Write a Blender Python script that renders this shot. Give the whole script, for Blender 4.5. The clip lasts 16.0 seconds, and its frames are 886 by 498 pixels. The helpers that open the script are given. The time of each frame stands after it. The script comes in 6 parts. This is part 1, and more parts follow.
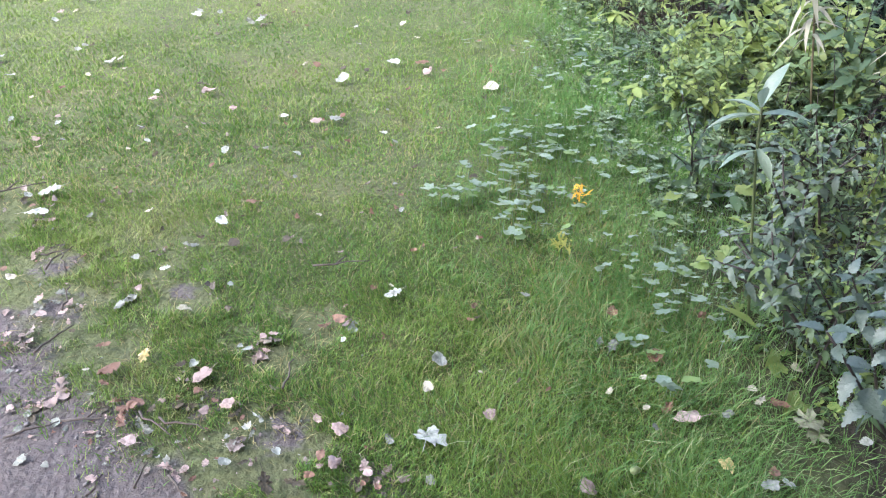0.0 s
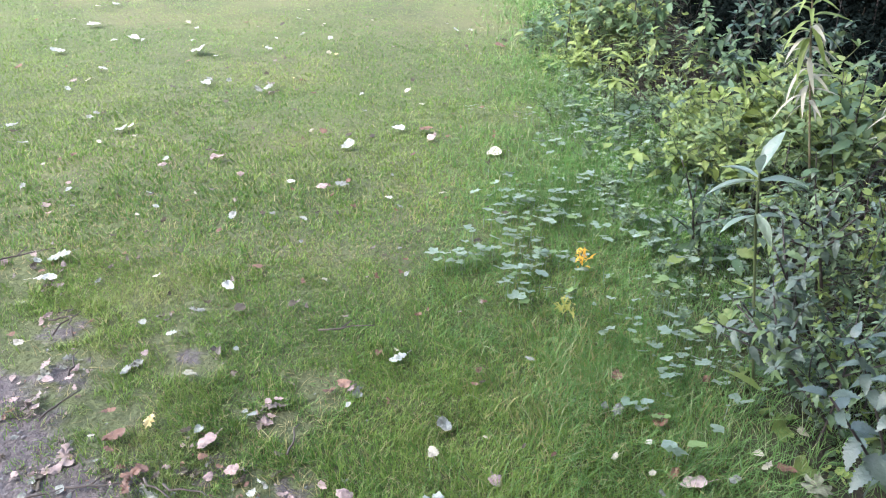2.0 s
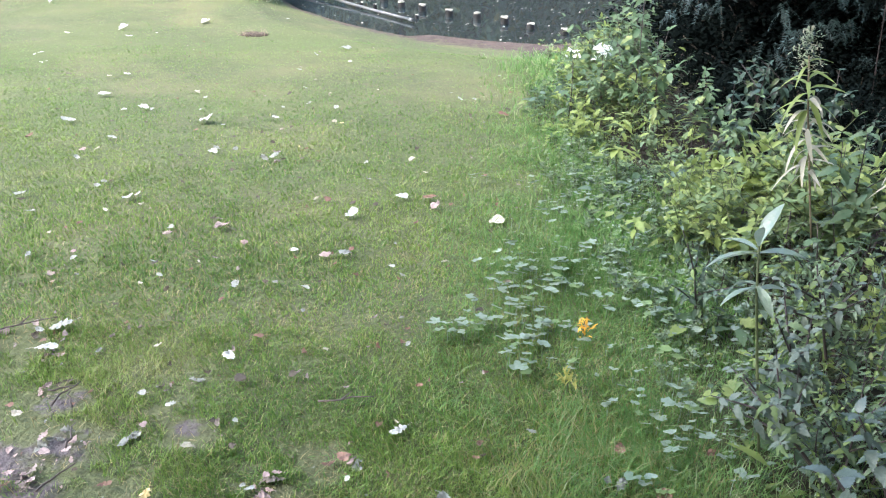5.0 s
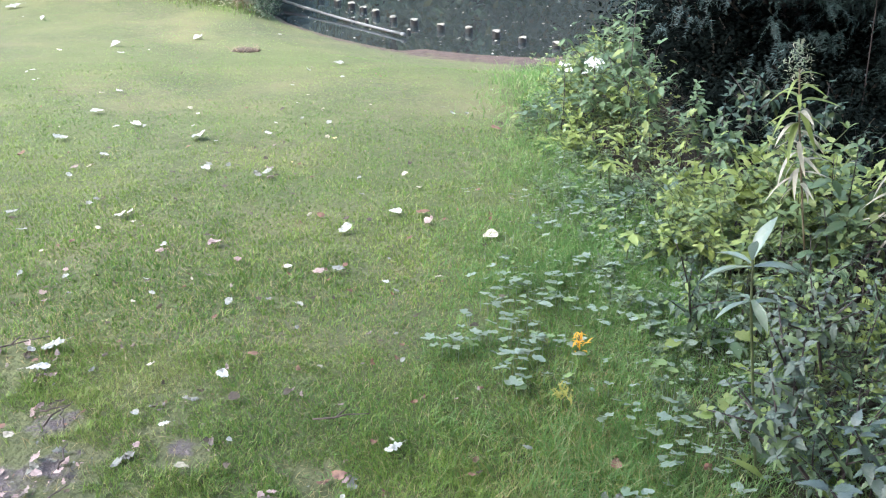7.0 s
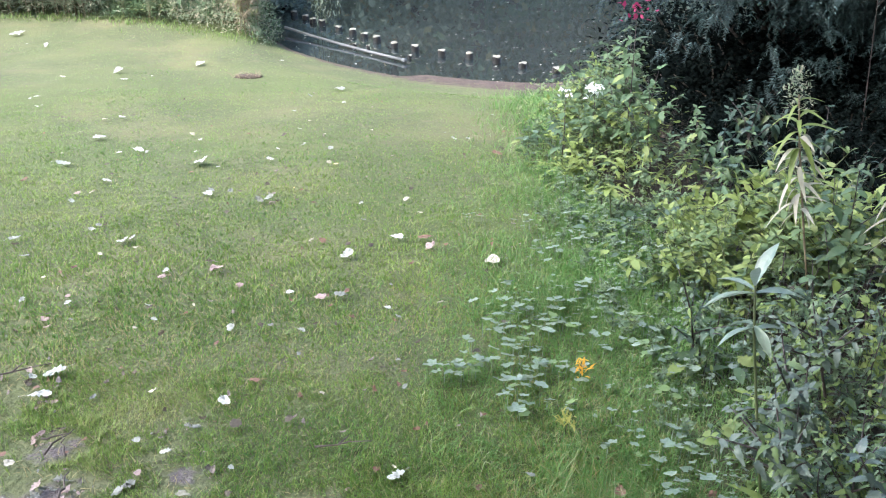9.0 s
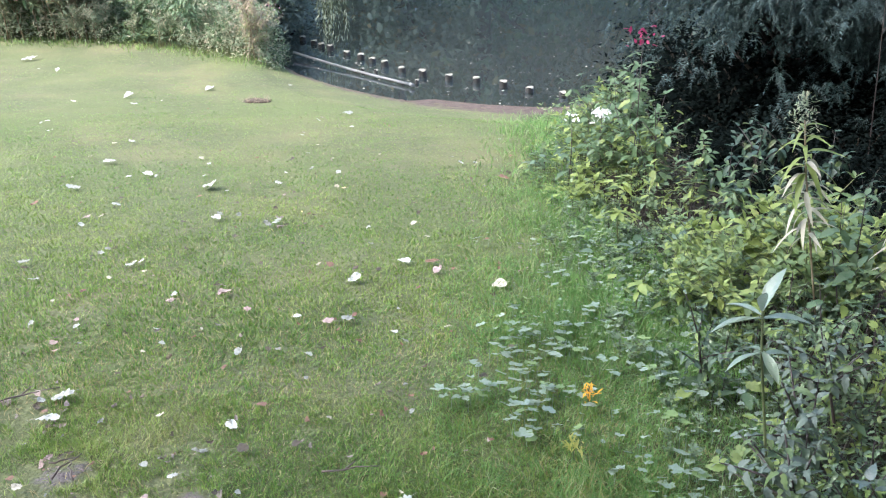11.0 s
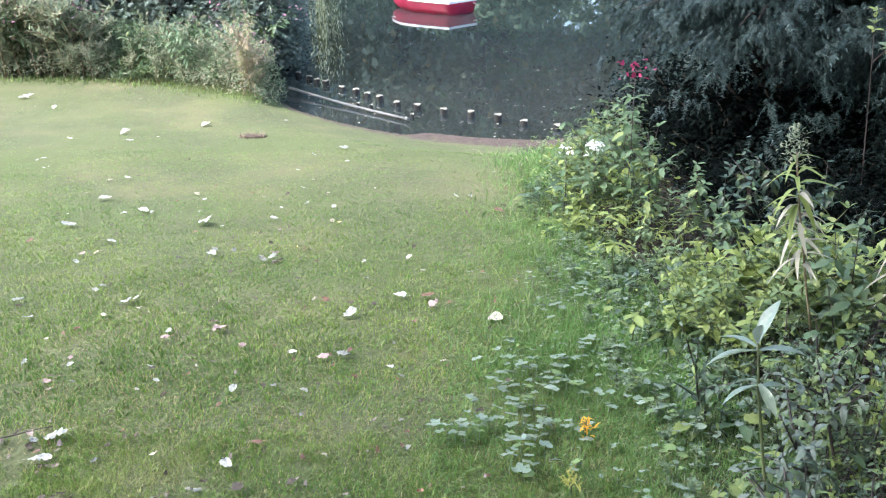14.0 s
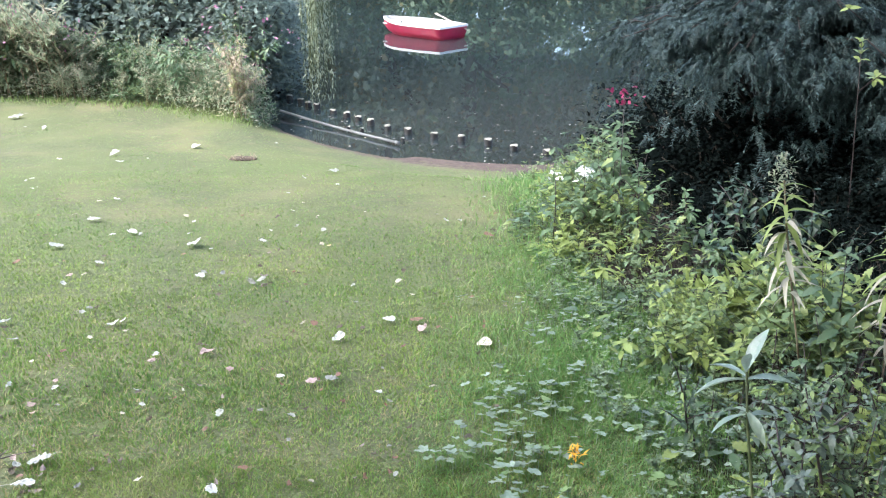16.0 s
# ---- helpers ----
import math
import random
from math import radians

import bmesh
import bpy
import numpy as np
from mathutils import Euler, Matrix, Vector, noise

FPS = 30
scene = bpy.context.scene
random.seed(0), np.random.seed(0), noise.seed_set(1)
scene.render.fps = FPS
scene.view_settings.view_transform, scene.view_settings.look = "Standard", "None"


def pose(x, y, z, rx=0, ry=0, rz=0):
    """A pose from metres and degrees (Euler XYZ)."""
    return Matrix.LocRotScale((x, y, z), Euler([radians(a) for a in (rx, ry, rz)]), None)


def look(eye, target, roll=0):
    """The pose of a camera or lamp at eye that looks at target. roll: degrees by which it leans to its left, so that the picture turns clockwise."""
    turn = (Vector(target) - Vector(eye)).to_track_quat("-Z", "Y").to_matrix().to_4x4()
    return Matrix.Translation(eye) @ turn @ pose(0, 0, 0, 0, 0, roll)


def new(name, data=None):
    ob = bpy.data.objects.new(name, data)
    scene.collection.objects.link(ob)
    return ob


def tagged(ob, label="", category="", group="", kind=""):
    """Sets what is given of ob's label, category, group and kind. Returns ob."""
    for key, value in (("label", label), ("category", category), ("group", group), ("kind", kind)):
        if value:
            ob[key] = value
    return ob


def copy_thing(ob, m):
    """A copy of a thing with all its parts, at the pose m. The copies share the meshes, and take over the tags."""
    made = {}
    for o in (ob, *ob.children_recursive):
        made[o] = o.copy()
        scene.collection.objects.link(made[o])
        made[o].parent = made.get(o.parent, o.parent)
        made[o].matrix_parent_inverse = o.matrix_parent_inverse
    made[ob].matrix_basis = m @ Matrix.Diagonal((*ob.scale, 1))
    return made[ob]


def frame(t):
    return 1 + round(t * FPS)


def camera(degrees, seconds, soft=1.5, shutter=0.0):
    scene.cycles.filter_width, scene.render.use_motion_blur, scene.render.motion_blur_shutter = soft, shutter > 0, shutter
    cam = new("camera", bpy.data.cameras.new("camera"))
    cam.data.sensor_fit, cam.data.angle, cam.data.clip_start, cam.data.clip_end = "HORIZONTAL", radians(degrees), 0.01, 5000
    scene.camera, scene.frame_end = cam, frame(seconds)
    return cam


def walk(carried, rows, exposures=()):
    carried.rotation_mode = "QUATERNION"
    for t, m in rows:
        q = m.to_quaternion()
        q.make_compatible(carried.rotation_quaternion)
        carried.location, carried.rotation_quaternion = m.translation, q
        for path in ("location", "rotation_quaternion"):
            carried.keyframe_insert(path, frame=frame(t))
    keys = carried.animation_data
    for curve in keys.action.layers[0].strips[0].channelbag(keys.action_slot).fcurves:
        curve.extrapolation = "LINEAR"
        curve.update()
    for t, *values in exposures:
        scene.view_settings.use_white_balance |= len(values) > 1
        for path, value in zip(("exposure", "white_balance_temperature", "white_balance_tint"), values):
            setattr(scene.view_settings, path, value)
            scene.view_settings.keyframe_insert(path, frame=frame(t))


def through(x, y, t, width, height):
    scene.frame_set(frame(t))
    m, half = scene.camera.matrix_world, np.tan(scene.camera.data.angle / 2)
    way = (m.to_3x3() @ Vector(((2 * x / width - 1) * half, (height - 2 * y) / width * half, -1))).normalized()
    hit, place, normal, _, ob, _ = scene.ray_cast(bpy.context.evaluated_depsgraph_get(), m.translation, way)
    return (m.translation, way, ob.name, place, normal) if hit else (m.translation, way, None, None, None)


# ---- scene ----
# ---- camera and walk ----
cam = camera(54.24, 16.0, 1.1)
PATH = [
    (0, pose(-0.0101, 0.0066, 1.5624, 52.615, -0.820, 0.551)),
    (0.5, pose(-0.0121, -0.0008, 1.5669, 53.768, -0.937, 0.669)),
    (1, pose(-0.0098, -0.0045, 1.5767, 55.052, -0.884, 0.732)),
    (1.5, pose(-0.0120, -0.0057, 1.5793, 55.932, -0.809, 0.583)),
    (2, pose(-0.0095, -0.0068, 1.5834, 56.664, -0.483, 0.688)),
    (2.5, pose(-0.0085, -0.0032, 1.5874, 57.425, -0.390, 0.849)),
    (3, pose(-0.0030, -0.0041, 1.5947, 58.323, -0.303, 1.012)),
    (3.5, pose(-0.0034, -0.0035, 1.5956, 59.339, -0.347, 1.062)),
    (4, pose(-0.0005, -0.0024, 1.6002, 60.075, -0.261, 1.130)),
    (6.5, pose(0.0059, 0.0094, 1.6033, 61.417, -0.230, 0.631)),
    (7, pose(0.0051, 0.0106, 1.6065, 61.712, -0.043, 0.462)),
    (7.5, pose(0.0027, 0.0131, 1.6082, 62.093, -0.038, 0.435)),
    (8, pose(0.0045, 0.0151, 1.6106, 62.477, 0.059, 0.352)),
    (8.5, pose(0.0042, 0.0175, 1.6113, 62.966, 0.104, 0.385)),
    (9, pose(0.0016, 0.0109, 1.6138, 63.295, 0.112, 0.452)),
    (11.5, pose(0.0009, 0.0048, 1.6231, 65.269, 0.319, 0.957)),
    (12, pose(0.0025, 0.0091, 1.6226, 65.683, 0.400, 0.910)),
    (12.5, pose(0.0015, 0.0127, 1.6223, 65.919, 0.437, 0.890)),
    (13, pose(0.0034, 0.0120, 1.6246, 66.213, 0.588, 0.808)),
    (13.5, pose(0.0044, 0.0101, 1.6256, 66.575, 0.576, 0.640)),
    (14, pose(0.0073, 0.0087, 1.6268, 66.962, 0.667, 0.482)),
    (14.5, pose(0.0076, 0.0072, 1.6290, 67.388, 0.641, 0.397)),
    (15, pose(0.0086, 0.0099, 1.6305, 67.602, 0.579, 0.264)),
    (15.5, pose(0.0083, 0.0061, 1.6333, 68.026, 0.360, 0.169)),
    (16, pose(0.0069, 0.0118, 1.6330, 68.499, -0.003, 0.002)),
]
walk(cam, PATH, exposures=[(0, 2.58, 6000, 8.6), (3, 2.52, 6000, 8.6), (8, 2.44, 6000, 8.6), (16, 2.45, 6000, 8.6)])

# ---- world, sun, exposure ----
world = bpy.data.worlds.new("sky")
scene.world = world
world.use_nodes = True
wn = world.node_tree
sky = wn.nodes.new("ShaderNodeTexSky")
sky.sky_type = "NISHITA"
sky.sun_disc = False
SUN_UP, SUN_ROUND = 52.0, 250.0
sky.sun_elevation, sky.sun_rotation = radians(SUN_UP), radians(SUN_ROUND)
sky.air_density, sky.dust_density, sky.ozone_density = 1.0, 4.0, 1.2
wn.nodes["Background"].inputs["Strength"].default_value = 0.15
wn.links.new(sky.outputs[0], wn.nodes["Background"].inputs[0])
sun_data = bpy.data.lights.new("sun", "SUN")
sun_data.energy, sun_data.angle, sun_data.color = 0.7, radians(35), (1.0, 0.96, 0.88)
sun = new("sun", sun_data)
sx = math.sin(radians(SUN_ROUND)) * math.cos(radians(SUN_UP))
sy = math.cos(radians(SUN_ROUND)) * math.cos(radians(SUN_UP))
sun.matrix_basis = look((sx * 50, sy * 50, math.sin(radians(SUN_UP)) * 50), (0, 0, 0))

# ---- helpers of this place ----
rng = np.random.default_rng(11)


def lattice(ix, iy, seed):
    h = (ix.astype(np.int64) * 374761393 + iy.astype(np.int64) * 668265263 + seed * 974711) & 0x7FFFFFFF
    h = ((h ^ (h >> 13)) * 1274126177) & 0x7FFFFFFF
    return ((h ^ (h >> 16)) & 0xFFFF) / 65535.0


def soft_noise(x, y, scale, seed=1):
    """Smooth value noise from 0 to 1 on arrays."""
    x, y = np.asarray(x, float) * scale, np.asarray(y, float) * scale
    ix, iy = np.floor(x), np.floor(y)
    u, v = x - ix, y - iy
    u, v = u * u * (3 - 2 * u), v * v * (3 - 2 * v)
    a, b = lattice(ix, iy, seed), lattice(ix + 1, iy, seed)
    c, d = lattice(ix, iy + 1, seed), lattice(ix + 1, iy + 1, seed)
    return (a * (1 - u) + b * u) * (1 - v) + (c * (1 - u) + d * u) * v


WATER_Z = -1.2
SHORE_X = [-300, -40, -8, -3.4, -2.79, -2.52, -2.3, -2.13, -1.56, -1.04, -0.57, -0.15, 0.31, 0.77, 1.16, 3.0, 8.0, 40, 300]
SHORE_Y = [30, 26, 24, 17, 12.7, 12.15, 11.81, 11.51, 10.91, 10.49, 10.18, 9.98, 9.81, 9.72, 9.67, 10.6, 12, 16, 20]
FAR_SHORE = 34.0


def ramp(u, k):
    return np.where(u <= 0, 0, np.where(u < k, u * u / (2 * k), u - k / 2))


def shore_line(x):
    return np.interp(x, SHORE_X, SHORE_Y)


def ground_height(x, y, rough=True):
    x, y = np.asarray(x, float), np.asarray(y, float)
    z = -0.125 * ramp(y - 1.5, 1.0) + 0.125 * ramp(y - 8.8, 2.0)
    if rough:
        z = z + (soft_noise(x, y, 0.9, 3) - 0.5) * 0.025 + (soft_noise(x, y, 4.0, 4) - 0.5) * 0.012
    # the lawn steepens gently to the water
    lip = np.interp(x, [-3.2, -2.4, -0.7, 0.3], [0.6, 1.5, 1.9, 2.1])
    past = y - shore_line(x) + lip
    drop = np.maximum(z - WATER_Z, 0.05)
    fall = np.where(past < 0, 0, np.where(past < lip, drop * np.clip(past / lip, 0, 1) ** 1.15, drop + (past - lip) * np.interp(x, [-0.7, 0.3], [0.15, 0.05]) + ramp(past - lip - 1.2, 0.6) * 0.3))
    bed = np.maximum(z - fall, -2.6)
    out = past - lip
    bed = np.where((out > -0.15) & (x > -1.6) & (x < 3), np.maximum(bed, WATER_Z + 0.012 - 0.05 * np.maximum(out, 0) - 0.04 * np.clip(-0.3 - x, 0, 1)), bed)
    far = np.clip((y - FAR_SHORE) * 0.35, 0, 2.2)
    return np.where(y > FAR_SHORE, -1.9 + far, bed)


def path_mask(x, y):
    """Above 0 on the bare dirt of the path."""
    x, y = np.asarray(x, float), np.asarray(y, float)
    return -(0.66 * (x + 0.72) + 0.75 * (y - 1.31)) + (soft_noise(x, y, 5, 8) - 0.5) * 0.22 + (soft_noise(x, y, 17, 9) - 0.5) * 0.1


class Batch:
    """Collects many copies of small templates into one mesh."""

    def __init__(self):
        self.v, self.loops, self.totals, self.mat, self.n = [], [], [], [], 0

    def add(self, template, m, mat=0):
        tv, tf = template
        m = np.asarray(m, float).reshape(-1, 4, 4)
        k, n = len(m), len(tv)
        if k == 0:
            return self
        v = np.einsum("kij,nj->kni", m[:, :3, :3], tv) + m[:, None, :3, 3]
        flat = np.concatenate([np.asarray(f) for f in tf])
        tot = np.array([len(f) for f in tf])
        self.v.append(v.reshape(-1, 3))
        self.loops.append((flat[None] + (np.arange(k) * n)[:, None]).ravel() + self.n)
        self.totals.append(np.tile(tot, k))
        self.mat.append(np.full(len(tf) * k, mat))
        self.n += k * n
        return self

    def mesh(self, name, materials, smooth=True):
        me = bpy.data.meshes.new(name)
        v, loops = np.concatenate(self.v), np.concatenate(self.loops)
        totals, mat = np.concatenate(self.totals), np.concatenate(self.mat)
        me.vertices.add(len(v))
        me.vertices.foreach_set("co", v.astype(np.float32).ravel())
        me.loops.add(len(loops))
        me.loops.foreach_set("vertex_index", loops.astype(np.int32))
        me.polygons.add(len(totals))
        me.polygons.foreach_set("loop_start", (np.cumsum(totals) - totals).astype(np.int32))
        me.polygons.foreach_set("material_index", mat.astype(np.int32))
        me.polygons.foreach_set("use_smooth", np.full(len(totals), smooth))
        for one in materials:
            me.materials.append(one)
        me.update(calc_edges=True)
        me.validate()
        return me


def turns(pos, yaw, pitch=0.0, roll=0.0, scale=1.0):
    """Matrices that set a template (along +Y, face up) at pos; angles in radians, scale a number, (N,) or (N, 3)."""
    pos = np.asarray(pos, float).reshape(-1, 3)
    k = len(pos)
    yaw, pitch, roll = (np.broadcast_to(np.asarray(a, float), k) for a in (yaw, pitch, roll))
    s = np.asarray(scale, float)
    s = np.broadcast_to(s if s.ndim == 2 else np.broadcast_to(s, k)[:, None], (k, 3))
    cz, sz, cx, sn, cy, sy2 = np.cos(yaw), np.sin(yaw), np.cos(pitch), np.sin(pitch), np.cos(roll), np.sin(roll)
    z, o = np.zeros(k), np.ones(k)
    rz = np.stack([cz, -sz, z, sz, cz, z, z, z, o], -1).reshape(k, 3, 3)
    rx = np.stack([o, z, z, z, cx, -sn, z, sn, cx], -1).reshape(k, 3, 3)
    ry = np.stack([cy, z, sy2, z, o, z, -sy2, z, cy], -1).reshape(k, 3, 3)
    m = np.zeros((k, 4, 4))
    m[:, :3, :3] = (rz @ rx @ ry) * s[:, None, :]
    m[:, :3, 3] = pos
    m[:, 3, 3] = 1
    return m


def to_light(m, angle=0.25):
    """Tilts flat leaves towards the open sky over the pond."""
    c, s = math.cos(angle), math.sin(angle)
    m[:, :3, :3] = np.array([[1, 0, 0], [0, c, s], [0, -s, c]]) @ m[:, :3, :3]
    return m


def part(name, me, parent, label=""):
    ob = new(name, me)
    ob.parent = parent
    return tagged(ob, label)


def bm_mesh(name, bm, material, smooth=True):
    me = bpy.data.meshes.new(name)
    for f in bm.faces:
        f.smooth = smooth
    bm.to_mesh(me)
    bm.free()
    me.materials.append(material)
    return me


def tube(points, radii, sides=6):
    """A tapered tube as a template."""
    p = np.asarray(points, float)
    d = np.gradient(p, axis=0)
    d /= np.linalg.norm(d, axis=1)[:, None] + 1e-9
    ref = np.array([1.0, 0, 0]) if abs(d[0][0]) < 0.8 else np.array([0, 1.0, 0])
    u = np.cross(d, ref)
    u /= np.linalg.norm(u, axis=1)[:, None]
    w = np.cross(d, u)
    a = np.arange(sides) * 2 * np.pi / sides
    ring = np.cos(a)[None, :, None] * u[:, None] + np.sin(a)[None, :, None] * w[:, None]
    v = (p[:, None] + ring * np.asarray(radii, float)[:, None, None]).reshape(-1, 3)
    faces = []
    for i in range(len(p) - 1):
        for j in range(sides):
            k = (j + 1) % sides
            faces.append((i * sides + j, i * sides + k, (i + 1) * sides + k, (i + 1) * sides + j))
    faces.append(tuple(range(sides))[::-1])
    faces.append(tuple((len(p) - 1) * sides + j for j in range(sides)))
    return v, faces


ONE = np.eye(4)[None]


# ---- materials ----
def material(name):
    m = bpy.data.materials.new(name)
    m.use_nodes = True
    nt = m.node_tree
    return m, nt, nt.nodes["Principled BSDF"], nt.nodes["Material Output"]


def mix_rgb(nt, fac, a, b):
    n = nt.nodes.new("ShaderNodeMix")
    n.data_type = "RGBA"
    for sock, val in ((n.inputs["Factor"], fac), (n.inputs["A"], a), (n.inputs["B"], b)):
        if isinstance(val, bpy.types.NodeSocket):
            nt.links.new(val, sock)
        elif isinstance(val, (int, float)):
            sock.default_value = val
        else:
            sock.default_value = (*val, 1)
    return n.outputs["Result"]


def noise_fac(nt, scale, lo=0.35, hi=0.65, detail=3.0, rough=0.55, world_space=True, stretch=None):
    co = nt.nodes.new("ShaderNodeNewGeometry").outputs["Position"] if world_space else nt.nodes.new("ShaderNodeTexCoord").outputs["Object"]
    if stretch:
        mp = nt.nodes.new("ShaderNodeMapping")
        mp.inputs["Scale"].default_value = stretch
        nt.links.new(co, mp.inputs[0])
        co = mp.outputs[0]
    n = nt.nodes.new("ShaderNodeTexNoise")
    n.inputs["Scale"].default_value, n.inputs["Detail"].default_value, n.inputs["Roughness"].default_value = scale, detail, rough
    nt.links.new(co, n.inputs["Vector"])
    r = nt.nodes.new("ShaderNodeMapRange")
    r.inputs["From Min"].default_value, r.inputs["From Max"].default_value = lo, hi
    nt.links.new(n.outputs["Fac"], r.inputs["Value"])
    return r.outputs[0]


def bump(nt, bsdf, fac, strength, distance=0.01):
    b = nt.nodes.new("ShaderNodeBump")
    b.inputs["Strength"].default_value, b.inputs["Distance"].default_value = strength, distance
    nt.links.new(fac, b.inputs["Height"])
    nt.links.new(b.outputs[0], bsdf.inputs["Normal"])


def island(nt, lo=0.0, hi=1.0):
    r = nt.nodes.new("ShaderNodeMapRange")
    r.inputs["From Min"].default_value, r.inputs["From Max"].default_value = lo, hi
    nt.links.new(nt.nodes.new("ShaderNodeNewGeometry").outputs["Random Per Island"], r.inputs["Value"])
    return r.outputs[0]


def leafy(name, dark, light, odd=None, odd_share=0.1, rough=0.45, through=0.25, patch=1.2, spec=0.5, grain=60.0):
    """A living leaf: colour by leaf, by patch and by fine mottling, with light passing through."""
    m, nt, b, out = material(name)
    c = mix_rgb(nt, island(nt), dark, light)
    c = mix_rgb(nt, noise_fac(nt, patch, 0.3, 0.75), c, tuple(0.75 * v for v in light))
    mott = noise_fac(nt, grain, 0.4, 0.8)
    c = mix_rgb(nt, mott, c, tuple(1.25 * v for v in dark))
    if odd:
        i2 = nt.nodes.new("ShaderNodeMath")
        i2.operation = "LESS_THAN"
        i2.inputs[1].default_value = odd_share
        nt.links.new(island(nt), i2.inputs[0])
        c = mix_rgb(nt, i2.outputs[0], c, odd)
    nt.links.new(c, b.inputs["Base Color"])
    b.inputs["Roughness"].default_value = rough
    b.inputs["Specular IOR Level"].default_value = spec
    bump(nt, b, mott, 0.35, 0.003)
    t = nt.nodes.new("ShaderNodeBsdfTranslucent")
    nt.links.new(mix_rgb(nt, 0.5, c, tuple(1.6 * v for v in light)), t.inputs["Color"])
    mx = nt.nodes.new("ShaderNodeMixShader")
    mx.inputs[0].default_value = through
    nt.links.new(b.outputs[0], mx.inputs[1])
    nt.links.new(t.outputs[0], mx.inputs[2])
    nt.links.new(mx.outputs[0], out.inputs["Surface"])
    return m


def plain(name, a, b_col, scale=20.0, rough=0.6, metal=0.0, relief=0.3, stretch=None, dist=0.004):
    m, nt, b, out = material(name)
    f = noise_fac(nt, scale, 0.3, 0.7, 5.0, world_space=False, stretch=stretch)
    big = noise_fac(nt, scale * 0.17, 0.35, 0.7, world_space=False, stretch=stretch)
    c = mix_rgb(nt, f, a, b_col)
    c = mix_rgb(nt, big, c, tuple(0.7 * v for v in a))
    nt.links.new(c, b.inputs["Base Color"])
    b.inputs["Roughness"].default_value, b.inputs["Metallic"].default_value = rough, metal
    bump(nt, b, f, relief, dist)
    return m


def fallen(name, a, b_col, rough=0.6):
    m, nt, b, out = material(name)
    r = nt.nodes.new("ShaderNodeObjectInfo").outputs["Random"]
    c = mix_rgb(nt, r, a, b_col)
    mott = noise_fac(nt, 45, 0.45, 0.75)
    c = mix_rgb(nt, mott, c, tuple(0.5 * v for v in a))
    vein = noise_fac(nt, 160, 0.5, 0.7)
    c = mix_rgb(nt, vein, c, tuple(0.8 * v for v in b_col))
    nt.links.new(c, b.inputs["Base Color"])
    b.inputs["Roughness"].default_value = rough
    bump(nt, b, mott, 0.4, 0.004)
    return m


def grass_material(name, lush, mid, dry, share):
    """Grass blades: lush, yellowish and dry by patches of two sizes, and by blade."""
    m, nt, b, out = material(name)
    c = mix_rgb(nt, island(nt), lush, mid)
    c = mix_rgb(nt, noise_fac(nt, 0.55, 0.42, 0.66, 3), c, mix_rgb(nt, island(nt), mid, tuple(1.15 * v for v in mid)))
    c = mix_rgb(nt, noise_fac(nt, 1.7, 0.56, 0.76, 4), c, mix_rgb(nt, island(nt), mid, dry))
    i2 = nt.nodes.new("ShaderNodeMath")
    i2.operation = "LESS_THAN"
    i2.inputs[1].default_value = share
    nt.links.new(island(nt), i2.inputs[0])
    c = mix_rgb(nt, i2.outputs[0], c, dry)
    nt.links.new(c, b.inputs["Base Color"])
    b.inputs["Roughness"].default_value = 0.42
    b.inputs["Specular IOR Level"].default_value = 0.32
    t = nt.nodes.new("ShaderNodeBsdfTranslucent")
    nt.links.new(c, t.inputs["Color"])
    mx = nt.nodes.new("ShaderNodeMixShader")
    mx.inputs[0].default_value = 0.3
    nt.links.new(b.outputs[0], mx.inputs[1])
    nt.links.new(t.outputs[0], mx.inputs[2])
    nt.links.new(mx.outputs[0], out.inputs["Surface"])
    return m


M_GRASS = grass_material("grass_blades", (0.055, 0.17, 0.03), (0.235, 0.32, 0.075), (0.40, 0.37, 0.19), 0.06)
M_GRASS_FAR = grass_material("far_grass_blades", (0.12, 0.22, 0.062), (0.2, 0.278, 0.086), (0.26, 0.275, 0.12), 0.04)
M_GREYLEAF = leafy("grey_wilting_leaf", (0.06, 0.09, 0.065), (0.18, 0.22, 0.175), (0.11, 0.16, 0.06), 0.3, 0.5, 0.1, 3.0, 0.45, 90)
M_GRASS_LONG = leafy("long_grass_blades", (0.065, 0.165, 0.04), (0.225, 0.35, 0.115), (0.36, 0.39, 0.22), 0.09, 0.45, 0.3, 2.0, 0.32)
M_GRASS_TUFT = leafy("fresh_grass_tuft", (0.08, 0.195, 0.042), (0.21, 0.335, 0.098), (0.3, 0.33, 0.16), 0.06, 0.45, 0.3, 2.0, 0.35)
M_STRAW = leafy("dry_grass_blades", (0.24, 0.21, 0.09), (0.42, 0.37, 0.19), None, 0, 0.7, 0.2, 2.0, 0.2)
M_IVY = leafy("ground_ivy_leaf", (0.11, 0.18, 0.085), (0.34, 0.40, 0.33), (0.2, 0.29, 0.09), 0.14, 0.4, 0.15, 3.0, 0.8, 120)
M_WEED = leafy("low_weed_leaf", (0.08, 0.145, 0.055), (0.23, 0.3, 0.18), (0.2, 0.28, 0.08), 0.2, 0.45, 0.2, 4.0, 0.6, 120)
M_NETTLE = leafy("nettle_leaf", (0.045, 0.085, 0.045), (0.125, 0.18, 0.115), (0.16, 0.23, 0.06), 0.16, 0.42, 0.15, 3.0, 0.6, 90)
